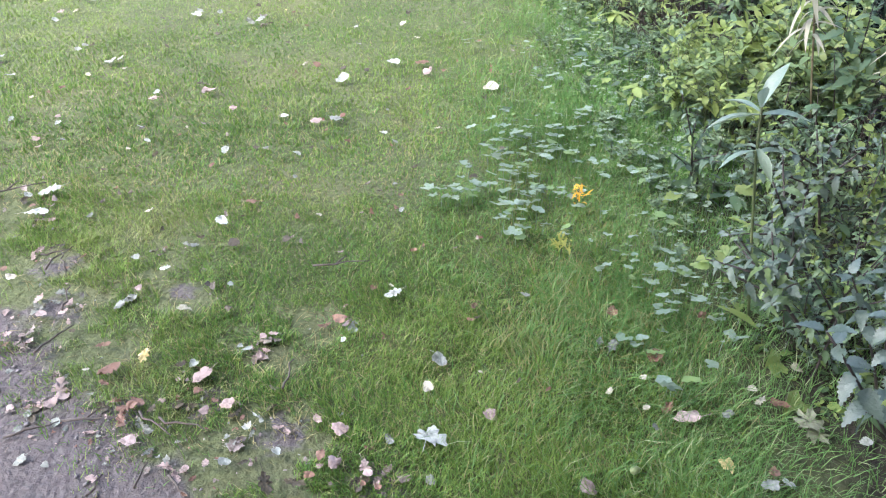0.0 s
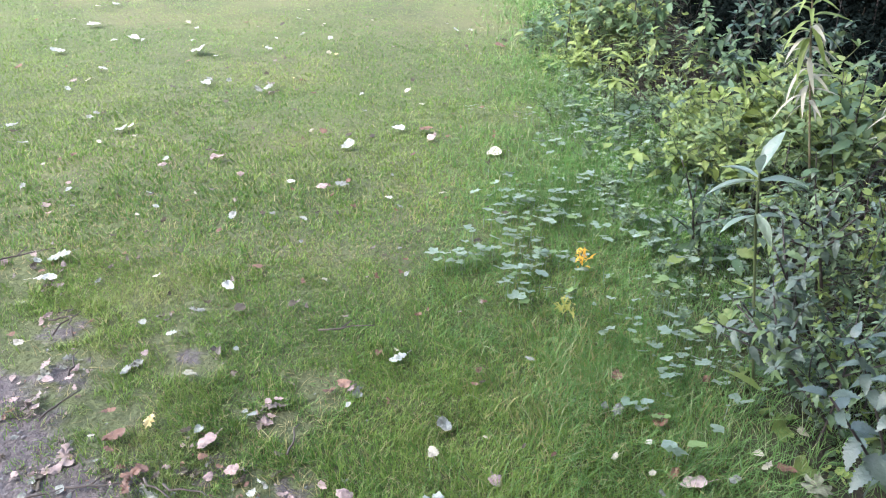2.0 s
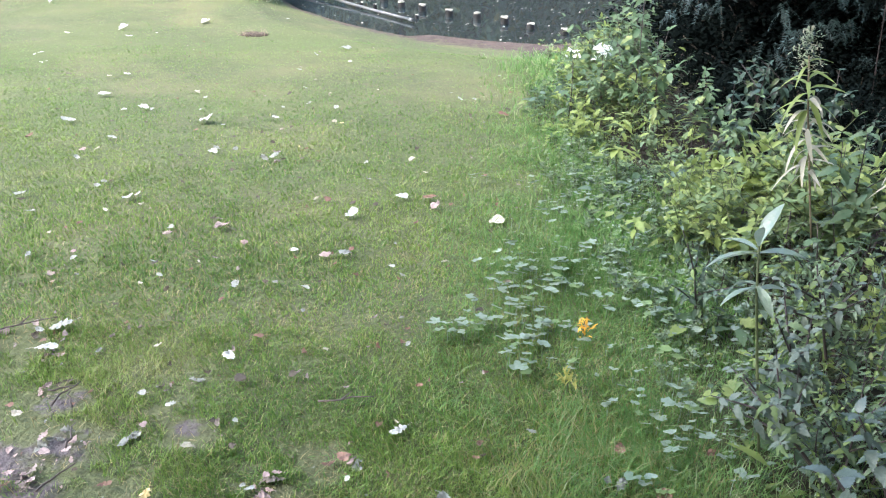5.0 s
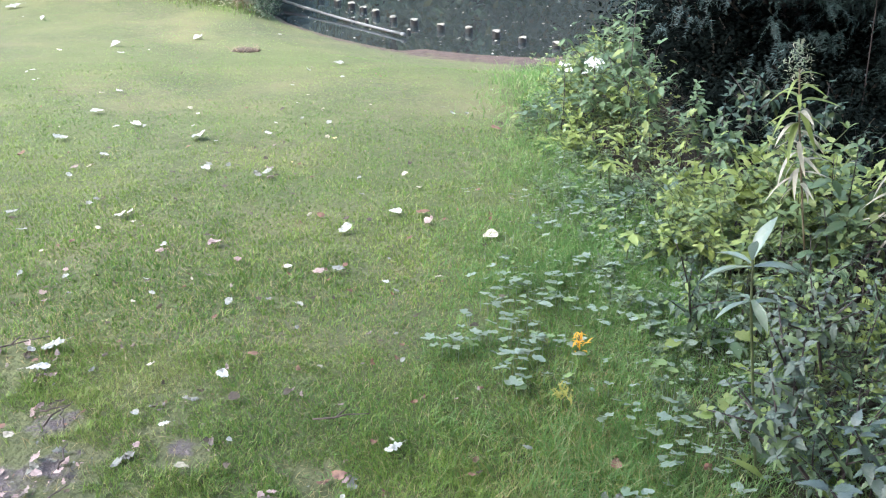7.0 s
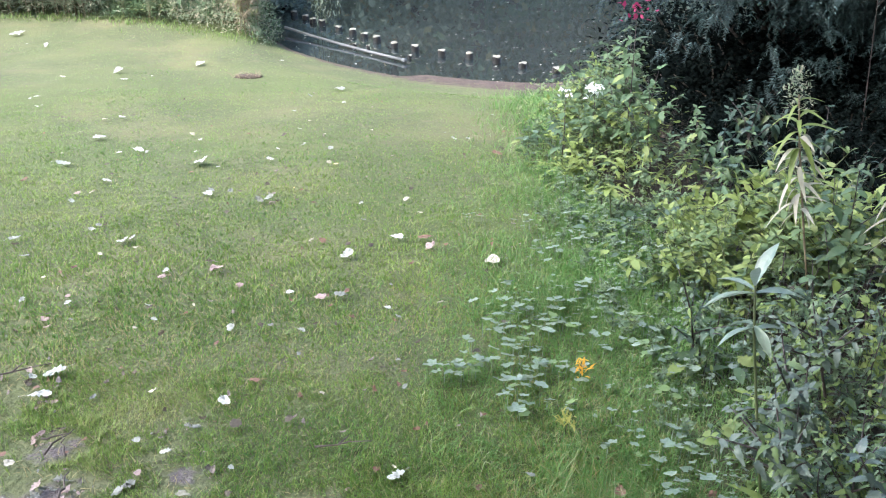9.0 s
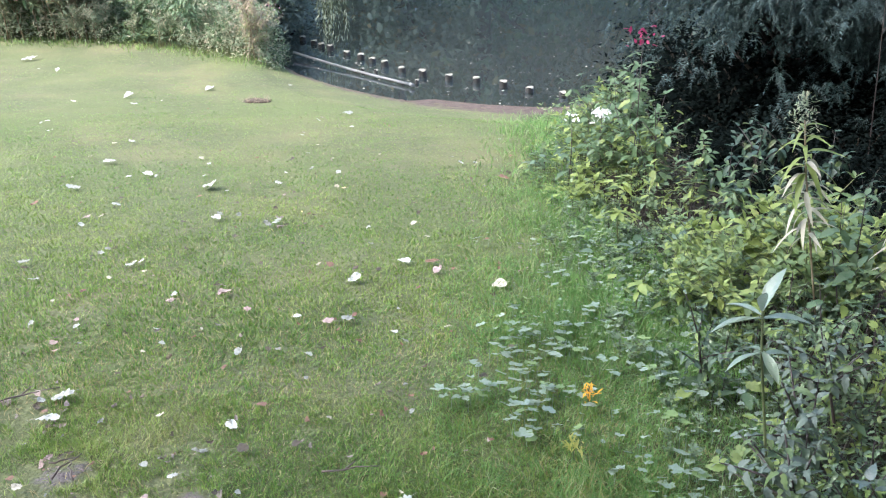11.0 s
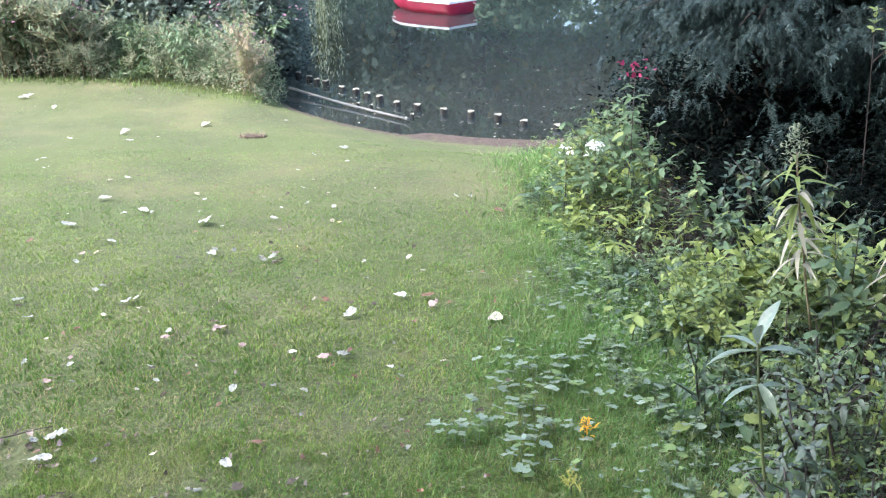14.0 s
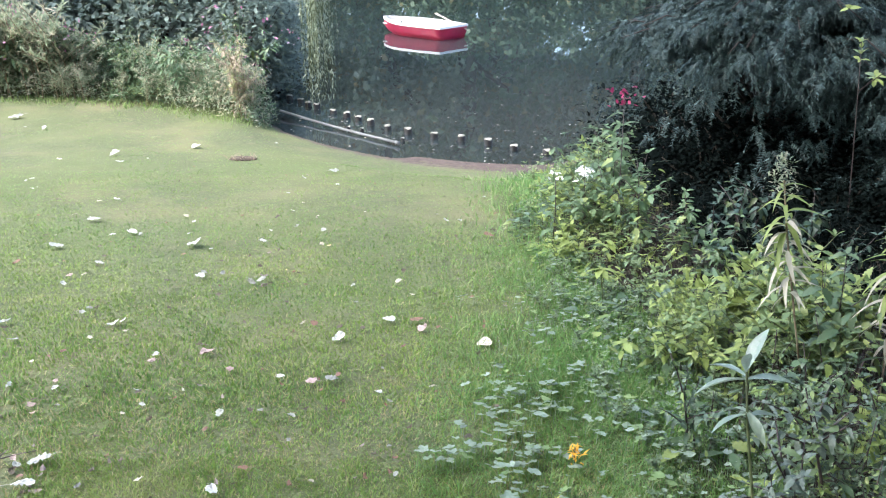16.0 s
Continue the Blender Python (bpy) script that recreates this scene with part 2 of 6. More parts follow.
M_NETTLE_NEAR = leafy("large_nettle_leaf", (0.055, 0.085, 0.062), (0.14, 0.18, 0.15), (0.12, 0.18, 0.07), 0.1, 0.4, 0.12, 3.0, 0.7, 90)
M_BALSAM = leafy("balsam_leaf", (0.06, 0.115, 0.05), (0.14, 0.20, 0.10), (0.2, 0.25, 0.08), 0.10, 0.5, 0.2, 3.0, 0.45, 90)
# lightened base colour: the silvery sky glare on the leaves is painted in
M_BALSAM_GLARE = leafy("young_balsam_leaf", (0.19, 0.27, 0.17), (0.36, 0.42, 0.34), (0.2, 0.32, 0.08), 0.25, 0.28, 0.2, 3.0, 1.0, 90)
M_BANKSHRUB = leafy("bank_shrub_leaf", (0.125, 0.17, 0.15), (0.28, 0.34, 0.31), (0.25, 0.27, 0.18), 0.1, 0.8, 0.4, 1.0, 0.05, 20)
M_YELLOWGREEN = leafy("yellowing_shrub_leaf", (0.17, 0.23, 0.055), (0.32, 0.385, 0.13), (0.17, 0.24, 0.13), 0.14, 0.5, 0.3, 2.5, 0.45, 90)
M_SHOOT = leafy("shoot_leaf", (0.09, 0.15, 0.05), (0.2, 0.265, 0.11), (0.26, 0.3, 0.1), 0.15, 0.5, 0.25, 2.5, 0.5, 90)
# for leaves deep in the thicket, with their shade mixed into the green
M_SHADELEAF = leafy("shade_toned_leaf", (0.022, 0.048, 0.03), (0.06, 0.095, 0.065), (0.08, 0.11, 0.04), 0.10, 0.42, 0.12, 2.0, 0.5)
M_PODS = leafy("pinkish_seed_pod", (0.22, 0.18, 0.12), (0.42, 0.35, 0.27), (0.3, 0.32, 0.15), 0.3, 0.6, 0.25, 3.0, 0.3)
M_WILT = leafy("withered_leaf", (0.34, 0.31, 0.22), (0.55, 0.52, 0.45), (0.28, 0.32, 0.10), 0.4, 0.6, 0.25, 3.0, 0.4)
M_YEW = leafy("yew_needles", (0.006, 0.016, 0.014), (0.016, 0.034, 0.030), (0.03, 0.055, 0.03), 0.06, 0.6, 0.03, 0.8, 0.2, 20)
# skylight put into the bluish colour; the palest tenth stand for highlights
M_YEW_LIT = leafy("skylit_yew_needles", (0.009, 0.02, 0.019), (0.032, 0.056, 0.053), (0.07, 0.11, 0.11), 0.10, 0.55, 0.03, 0.8, 0.25, 20)
# near-black, so the colour itself carries the shade of the hollow
M_GLOOM = leafy("shade_black_needles", (0.003, 0.005, 0.0045), (0.007, 0.012, 0.011), None, 0, 0.9, 0.0, 0.8, 0.05, 20)
M_BANK = leafy("bank_herb_leaf", (0.16, 0.22, 0.13), (0.34, 0.38, 0.26), (0.46, 0.41, 0.31), 0.28, 0.6, 0.42, 0.6, 0.5, 20)
M_WILLOW = leafy("willow_leaf", (0.24, 0.28, 0.19), (0.38, 0.43, 0.3), None, 0, 0.5, 0.25, 1.0, 0.5, 20)
M_FARLEAF = leafy("tree_leaf", (0.06, 0.1, 0.055), (0.15, 0.21, 0.12), (0.18, 0.17, 0.07), 0.08, 0.5, 0.2, 0.25, 0.4, 5)
M_FARLEAF_PALE = leafy("pale_tree_leaf", (0.16, 0.2, 0.14), (0.3, 0.35, 0.26), (0.24, 0.2, 0.1), 0.1, 0.5, 0.2, 0.25, 0.4, 5)
M_PINK = leafy("pink_petal", (0.34, 0.10, 0.22), (0.5, 0.26, 0.38), (0.62, 0.48, 0.55), 0.35, 0.5, 0.3, 4.0, 0.3)
M_RED = leafy("crimson_petal", (0.28, 0.015, 0.07), (0.4, 0.05, 0.14), None, 0, 0.5, 0.3, 4.0, 0.3)
M_WHITE = leafy("white_petal", (0.7, 0.72, 0.7), (0.82, 0.83, 0.8), None, 0, 0.5, 0.3, 4.0, 0.3)
M_ORANGE = leafy("orange_petal", (0.75, 0.36, 0.03), (0.8, 0.52, 0.08), None, 0, 0.5, 0.3, 4.0, 0.3)
M_YELLOWPLANT = leafy("yellow_leaflet", (0.28, 0.3, 0.07), (0.45, 0.42, 0.13), None, 0, 0.5, 0.3, 4.0, 0.3)
M_STEM = plain("green_stem", (0.10, 0.13, 0.05), (0.16, 0.17, 0.08), 30, 0.5)
M_STEM_DARK = plain("purplish_stem", (0.045, 0.03, 0.032), (0.08, 0.06, 0.055), 30, 0.5)
M_STEM_DRY = plain("dry_stem", (0.22, 0.16, 0.10), (0.32, 0.26, 0.18), 30, 0.7)
M_BARK = plain("bark", (0.05, 0.038, 0.028), (0.12, 0.095, 0.075), 9, 0.85, 0, 0.8, (4, 4, 0.7), 0.02)
M_TWIG = plain("dead_twig", (0.09, 0.07, 0.06), (0.2, 0.165, 0.15), 25, 0.8)
M_POST = plain("wet_post_wood", (0.008, 0.007, 0.006), (0.022, 0.018, 0.014), 14, 0.55, 0, 0.6, (3, 3, 0.5))
M_POST_TOP = plain("weathered_post_end", (0.26, 0.25, 0.2), (0.42, 0.39, 0.32), 30, 0.8)
M_PIPE = plain("grey_pipe", (0.11, 0.115, 0.11), (0.19, 0.195, 0.19), 8, 0.5, 0.1, 0.1)
M_BOAT_RED = plain("red_boat_paint", (0.30, 0.008, 0.04), (0.36, 0.012, 0.05), 3, 0.35, 0, 0.05)
M_BOAT_WHITE = plain("white_boat_paint", (0.74, 0.72, 0.68), (0.82, 0.8, 0.78), 4, 0.45, 0, 0.05)
M_OAR = plain("pale_oar_wood", (0.5, 0.42, 0.34), (0.66, 0.58, 0.5), 12, 0.5, 0, 0.1, (1, 8, 8))
M_LEAF_PALE = fallen("pale_fallen_leaf", (0.3, 0.31, 0.27), (0.54, 0.55, 0.49))
M_LEAF_CREAM = fallen("cream_fallen_leaf", (0.40, 0.37, 0.27), (0.58, 0.53, 0.42))
M_LEAF_PINK = fallen("pinkish_fallen_leaf", (0.3, 0.21, 0.19), (0.5, 0.38, 0.35))
M_LEAF_BROWN = fallen("brown_fallen_leaf", (0.16, 0.08, 0.055), (0.31, 0.175, 0.12))
M_LEAF_DARK = fallen("dark_fallen_leaf", (0.05, 0.038, 0.025), (0.13, 0.10, 0.06))
M_LEAF_SCRAP = fallen("leaf_scrap", (0.2, 0.15, 0.13), (0.42, 0.35, 0.32))
M_LEAF_FADED = fallen("faded_maple_leaf", (0.19, 0.2, 0.12), (0.32, 0.32, 0.22))
M_LEAF_GREY = fallen("grey_fallen_leaf", (0.19, 0.195, 0.165), (0.36, 0.37, 0.33))
M_LEAF_YELLOW = fallen("yellow_fallen_leaf", (0.60, 0.46, 0.18), (0.72, 0.58, 0.28))
M_STONE = plain("path_pebble", (0.16, 0.14, 0.14), (0.4, 0.37, 0.37), 40, 0.8)
M_NUT = plain("green_acorn", (0.22, 0.27, 0.12), (0.33, 0.36, 0.18), 30, 0.4)


def ground_material():
    m, nt, b, out = material("lawn_and_soil")
    pos = nt.nodes.new("ShaderNodeNewGeometry").outputs["Position"]
    sep = nt.nodes.new("ShaderNodeSeparateXYZ")
    nt.links.new(pos, sep.inputs[0])

    def math_node(op, a, c):
        n = nt.nodes.new("ShaderNodeMath")
        n.operation = op
        for s, v in zip(n.inputs, (a, c)):
            if isinstance(v, (int, float)):
                s.default_value = v
            else:
                nt.links.new(v, s)
        return n.outputs[0]

    turf = mix_rgb(nt, noise_fac(nt, 35, 0.35, 0.7, 6), (0.07, 0.082, 0.036), (0.14, 0.155, 0.066))
    turf = mix_rgb(nt, noise_fac(nt, 1.1, 0.45, 0.72, 4), turf, (0.18, 0.17, 0.08))
    turf = mix_rgb(nt, noise_fac(nt, 5.5, 0.55, 0.68, 6), turf, (0.135, 0.13, 0.07))
    turf = mix_rgb(nt, noise_fac(nt, 0.45, 0.4, 0.7, 3), turf, (0.11, 0.135, 0.045))
    dirt = mix_rgb(nt, noise_fac(nt, 60, 0.3, 0.7, 6), (0.095, 0.078, 0.078), (0.19, 0.16, 0.16))
    dirt = mix_rgb(nt, noise_fac(nt, 7, 0.4, 0.7, 4), dirt, (0.12, 0.10, 0.098))
    mud = mix_rgb(nt, noise_fac(nt, 12, 0.3, 0.7, 5), (0.06, 0.043, 0.036), (0.12, 0.085, 0.072))
    # the bare edge of the path
    line = math_node("ADD", math_node("MULTIPLY", sep.outputs[0], -0.66), math_node("MULTIPLY", sep.outputs[1], -0.75))
    line = math_node("ADD", line, 0.66 * -0.72 + 0.75 * 1.31)
    line = math_node("ADD", line, math_node("MULTIPLY", math_node("SUBTRACT", noise_fac(nt, 9, 0.0, 1.0, 5), 0.5), 0.35))
    onpath = nt.nodes.new("ShaderNodeMapRange")
    onpath.inputs["From Min"].default_value, onpath.inputs["From Max"].default_value = -0.05, 0.03
    nt.links.new(line, onpath.inputs["Value"])
    # worn spots of bare soil
    for sx_, sy_, sr_ in ((-0.37, 1.33, 0.085), (-1.06, 1.76, 0.1), (-1.13, 1.96, 0.08), (-0.56, 1.42, 0.07), (-0.75, 1.4, 0.08), (-0.14, 1.2, 0.09), (-0.72, 1.85, 0.05)):
        gap = nt.nodes.new("ShaderNodeVectorMath")
        gap.operation = "DISTANCE"
        nt.links.new(pos, gap.inputs[0])
        gap.inputs[1].default_value = (sx_, sy_, -0.005)
        worn = nt.nodes.new("ShaderNodeMapRange")
        worn.inputs["From Min"].default_value, worn.inputs["From Max"].default_value = sr_ * 0.8, sr_ * 0.35
        nt.links.new(math_node("ADD", gap.outputs["Value"], math_node("MULTIPLY", math_node("SUBTRACT", noise_fac(nt, 22, 0.0, 1.0, 4), 0.5), sr_ * 2.4)), worn.inputs["Value"])
        turf = mix_rgb(nt, worn.outputs[0], turf, dirt)
    c = mix_rgb(nt, onpath.outputs[0], turf, dirt)
    # leaf mould under the bushes; its near edge also paints their shade
    mould_shade = mix_rgb(nt, noise_fac(nt, 30, 0.3, 0.7, 6), (0.022, 0.018, 0.013), (0.06, 0.048, 0.034))
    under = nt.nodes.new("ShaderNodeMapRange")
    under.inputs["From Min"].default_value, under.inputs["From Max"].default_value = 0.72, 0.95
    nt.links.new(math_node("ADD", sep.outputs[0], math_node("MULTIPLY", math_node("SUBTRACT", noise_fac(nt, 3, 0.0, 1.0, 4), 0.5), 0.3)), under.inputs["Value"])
    c = mix_rgb(nt, under.outputs[0], c, mould_shade)
    # the wet margin and bed of the pond
    wet = nt.nodes.new("ShaderNodeMapRange")
    wet.inputs["From Min"].default_value, wet.inputs["From Max"].default_value = -1.135, -1.16
    nt.links.new(math_node("ADD", sep.outputs[2], math_node("MULTIPLY", noise_fac(nt, 6, 0.2, 0.8), 0.05)), wet.inputs["Value"])
    # light lost with depth is put into the colour of the bed
    depth_dark = nt.nodes.new("ShaderNodeMapRange")
    depth_dark.inputs["From Min"].default_value, depth_dark.inputs["From Max"].default_value = -1.38, -1.7
    nt.links.new(sep.outputs[2], depth_dark.inputs["Value"])
    mud = mix_rgb(nt, depth_dark.outputs[0], mud, (0.014, 0.018, 0.016))
    c = mix_rgb(nt, wet.outputs[0], c, mud)
    nt.links.new(c, b.inputs["Base Color"])
    b.inputs["Roughness"].default_value = 0.9
    bump(nt, b, noise_fac(nt, 50, 0.2, 0.8, 8), 0.7, 0.02)
    return m


def water_material():
    m, nt, b, out = material("pond_water")
    nt.nodes.remove(b)
    tr = nt.nodes.new("ShaderNodeBsdfTransparent")
    tr.inputs[0].default_value = (0.5, 0.5, 0.45, 1)
    gl = nt.nodes.new("ShaderNodeBsdfGlossy")
    gl.inputs["Color"].default_value = (0.95, 0.97, 1, 1)
    gl.inputs["Roughness"].default_value = 0.015
    fr = nt.nodes.new("ShaderNodeFresnel")
    fr.inputs["IOR"].default_value = 2.3
    bm = nt.nodes.new("ShaderNodeBump")
    bm.inputs["Strength"].default_value, bm.inputs["Distance"].default_value = 0.06, 0.02
    nt.links.new(noise_fac(nt, 1.6, 0.0, 1.0, 2, stretch=(1, 0.5, 1)), bm.inputs["Height"])
    nt.links.new(bm.outputs[0], gl.inputs["Normal"])
    mx = nt.nodes.new("ShaderNodeMixShader")
    murk = nt.nodes.new("ShaderNodeBsdfDiffuse")
    murk.inputs[0].default_value = (0.06, 0.088, 0.094, 1)
    body = nt.nodes.new("ShaderNodeMixShader")
    body.inputs[0].default_value = 0.34
    nt.links.new(tr.outputs[0], body.inputs[1])
    nt.links.new(murk.outputs[0], body.inputs[2])
    nt.links.new(fr.outputs[0], mx.inputs[0])
    nt.links.new(body.outputs[0], mx.inputs[1])
    nt.links.new(gl.outputs[0], mx.inputs[2])
    nt.links.new(mx.outputs[0], out.inputs["Surface"])
    return m


M_GROUND, M_WATER = ground_material(), water_material()

# ---- ground and water ----
def graded(near_lo, near_hi, step, far_lo, far_hi, growth=1.25):
    mid = list(np.arange(near_lo, near_hi + 1e-6, step))
    up, s = [mid[-1]], step
    while up[-1] < far_hi:
        s *= growth
        up.append(up[-1] + s)
    down, s = [mid[0]], step
    while down[-1] > far_lo:
        s *= growth
        down.append(down[-1] - s)
    return np.array(down[:0:-1] + mid + up[1:])


gx, gy = graded(-4.5, 3.0, 0.09, -400, 400), graded(0.5, 14.0, 0.09, -300, 600)
X, Y = np.meshgrid(gx, gy)
Z = ground_height(X, Y)
nx, ny = len(gx), len(gy)
idx = np.arange(nx * ny).reshape(ny, nx)
quads = np.stack([idx[:-1, :-1], idx[:-1, 1:], idx[1:, 1:], idx[1:, :-1]], -1).reshape(-1, 4)
sheet = Batch()
sheet.v, sheet.loops, sheet.totals = [np.stack([X, Y, Z], -1).reshape(-1, 3)], [quads.ravel()], [np.full(len(quads), 4)]
sheet.mat = [np.zeros(len(quads), int)]
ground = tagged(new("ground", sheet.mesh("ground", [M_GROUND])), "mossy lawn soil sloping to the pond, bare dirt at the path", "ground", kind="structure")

pond = Batch()
pond.add((np.array([(-300, 9.5, 0), (300, 9.5, 0), (300, 60, 0), (-300, 60, 0)], float), [(0, 1, 2, 3)]), turns([(0, 0, WATER_Z)], 0))
water = tagged(new("water", pond.mesh("water", [M_WATER])), "still dark pond water mirroring the trees", "pond", kind="structure")
water.visible_shadow = False

# ---- leaf and blade templates, along +Y, face up ----
def strip_leaf(widths, bend=0.25, fold=0.2, length=1.0):
    """A leaf of three columns: half widths by row, bent down towards the tip, folded at the midrib."""
    n = len(widths)
    v, f = [], []
    for i, w in enumerate(widths):
        s = i / (n - 1)
        y = length * (s - 0.12 * bend * s * s)
        z = -bend * s * s
        v += [(-w, y, z + w * fold), (0, y, z), (w, y, z + w * fold)]
    for i in range(n - 1):
        a = i * 3
        f += [(a, a + 1, a + 4, a + 3), (a + 1, a + 2, a + 5, a + 4)]
    return np.array(v), f


OVATE = strip_leaf([0.02, 0.21, 0.15, 0.27, 0.18, 0.2, 0.1, 0.0], 0.3, 0.3)
SLIM = (np.array([(0, 0, 0), (0.08, 0.4, 0.03), (0, 1, -0.15), (-0.08, 0.4, 0.03)], float), [(0, 1, 2, 3)])
TINY = (np.array([(0, 0, 0), (0.28, 0.45, 0.06), (0, 1, -0.12), (-0.28, 0.45, 0.06)], float), [(0, 1, 2, 3)])
OVATE_FLAT = strip_leaf([0.03, 0.28, 0.2, 0.0], 0.15, 0.2)
LANCE = strip_leaf([0.02, 0.07, 0.12, 0.14, 0.12, 0.07, 0.0], 0.35, 0.3)
LANCE_SMALL = strip_leaf([0.02, 0.13, 0.09, 0.0], 0.3, 0.25)
NETTLE = strip_leaf([0.04, 0.23, 0.18, 0.29, 0.22, 0.3, 0.21, 0.27, 0.17, 0.22, 0.115, 0.15, 0.055, 0.075, 0.0], 0.3, 0.22)
TOOTHED = strip_leaf([0.03, 0.2, 0.165, 0.28, 0.215, 0.27, 0.18, 0.19, 0.1, 0.09, 0.0], 0.22, 0.16)
DROOPED = strip_leaf([0.03, 0.18, 0.15, 0.25, 0.19, 0.23, 0.13, 0.13, 0.0], 0.75, 0.35)
MIXED = [OVATE, TOOTHED, DROOPED]
JAG = strip_leaf([0.03, 0.25, 0.16, 0.25, 0.11, 0.13, 0.0], 0.3, 0.3)


def round_leaf(teeth=9, dish=0.12):
    """A round scalloped leaf with a notch at its stalk."""
    v, f = [(0, 0, 0)], []
    n = teeth * 2
    for i in range(n + 1):
        a = -math.pi / 2 + radians(18) + (2 * math.pi - radians(36)) * i / n
        r = 0.5 * (1.0 if i % 2 else 0.9)
        v.append((r * math.cos(a), 0.12 + r * math.sin(a), dish * (0.6 + 0.4 * math.sin(3 * a))))
    for i in range(n):
        f.append((0, i + 1, i + 2))
    return np.array(v), f


def lobed_leaf(seed, lobes=5, dish=0.1):
    """A small flat leaf with a few uneven lobes and a notch at its stalk."""
    r = np.random.default_rng(seed)
    v, f = [(0, 0.1, 0)], []
    n = lobes * 2
    for i in range(n + 1):
        a = -math.pi / 2 + radians(25) + (2 * math.pi - radians(50)) * i / n
        q = (0.5 if i % 2 else 0.41) * r.uniform(0.82, 1.15)
        v.append((q * math.cos(a), 0.2 + q * math.sin(a), dish * (0.5 + 0.6 * math.sin(2 * a + r.uniform(0, 6)) + r.normal(0, 0.25))))
    for i in range(n):
        f.append((0, i + 1, i + 2))
    return np.array(v), f


LOBED = [lobed_leaf(i, 4 + i % 3) for i in range(4)]


def fan_leaf(outline, curl=(0.1, 0.0, 0.05), seed=0):
    """A fallen leaf from its half outline (x, y), curled along both axes, with a stalk."""
    half = np.array(outline, float)
    ring = np.concatenate([half, (half * [-1, 1])[::-1][1:-1]])
    r = np.random.default_rng(seed)
    # worn, uneven edge
    ring = ring * [r.uniform(0.85, 1.0), 1] + r.normal(0, 0.025, ring.shape) + np.column_stack([0.12 * r.normal() * (ring[:, 1] - 0.4) ** 2, np.zeros(len(ring))])
    ring[:, 0] = np.where(ring[:, 0] < 0, ring[:, 0] * r.uniform(0.65, 1.1), ring[:, 0])
    mid = np.array([0, ring[:, 1].mean()])
    inner = mid + (ring - mid) * 0.5
    pts = np.concatenate([[mid], inner, ring])
    z = curl[0] * pts[:, 0] ** 2 * 4 + curl[1] * (pts[:, 1] - 0.5) ** 2 * 4 + r.normal(0, curl[2], len(pts)) + r.normal(0, 0.25) * pts[:, 0] * (pts[:, 1] - 0.5)
    z -= 0.06 * (np.abs(pts[:, 0]) < 0.02)
    z -= z.min()
    n = len(ring)
    v = np.column_stack([pts, z])
    f = []
    for i in range(n):
        j = (i + 1) % n
        f += [(0, 1 + i, 1 + j), (1 + i, 1 + n + i, 1 + n + j, 1 + j)]
    k = len(v)
    z0 = v[1 + n, 2]
    v = np.concatenate([v, [(-0.012, 0.02, z0 + 0.01), (0.012, 0.02, z0 + 0.01), (0.05, -0.35, 0.05), (0.03, -0.36, 0.05)]])
    f.append((k, k + 1, k + 2, k + 3))
    return v, f


POPLAR_OUT = [(0, 0), (0.2, 0.02), (0.4, 0.12), (0.46, 0.3), (0.4, 0.48), (0.32, 0.62), (0.2, 0.78), (0.1, 0.92), (0, 1)]
LINDEN_OUT = [(0, 0.05), (0.2, 0.0), (0.36, 0.1), (0.42, 0.28), (0.36, 0.36), (0.4, 0.48), (0.3, 0.56), (0.3, 0.7), (0.16, 0.78), (0, 0.92)]
MAPLE_OUT = [(0, 0.06), (0.2, 0.0), (0.34, -0.04), (0.3, 0.1), (0.52, 0.22), (0.62, 0.34), (0.44, 0.38), (0.5, 0.56), (0.46, 0.72), (0.28, 0.6),
             (0.17, 0.56), (0.2, 0.8), (0.1, 0.86), (0, 1.02)]
OAK_OUT = [(0, 0), (0.12, 0.06), (0.1, 0.16), (0.24, 0.22), (0.26, 0.3), (0.14, 0.36), (0.3, 0.46), (0.32, 0.56), (0.17, 0.6), (0.27, 0.74), (0.22, 0.84), (0.1, 0.9), (0, 1)]


def blade(segments, lean):
    v, f = [], []
    for i in range(segments):
        s = i / segments
        w = 0.5 * (1 - 0.65 * s)
        v += [(-w, lean * s * s, s * (1 - 0.25 * lean * s)), (w, lean * s * s, s * (1 - 0.25 * lean * s))]
    v.append((0, lean, 1 - 0.25 * lean))
    for i in range(segments - 1):
        f.append((2 * i, 2 * i + 1, 2 * i + 3, 2 * i + 2))
    f.append((2 * segments - 2, 2 * segments - 1, 2 * segments))
    return np.array(v), f


BLADE_STIFF, BLADE_BENT, BLADE_LOW = blade(2, 0.35), blade(3, 0.9), blade(2, 1.4)

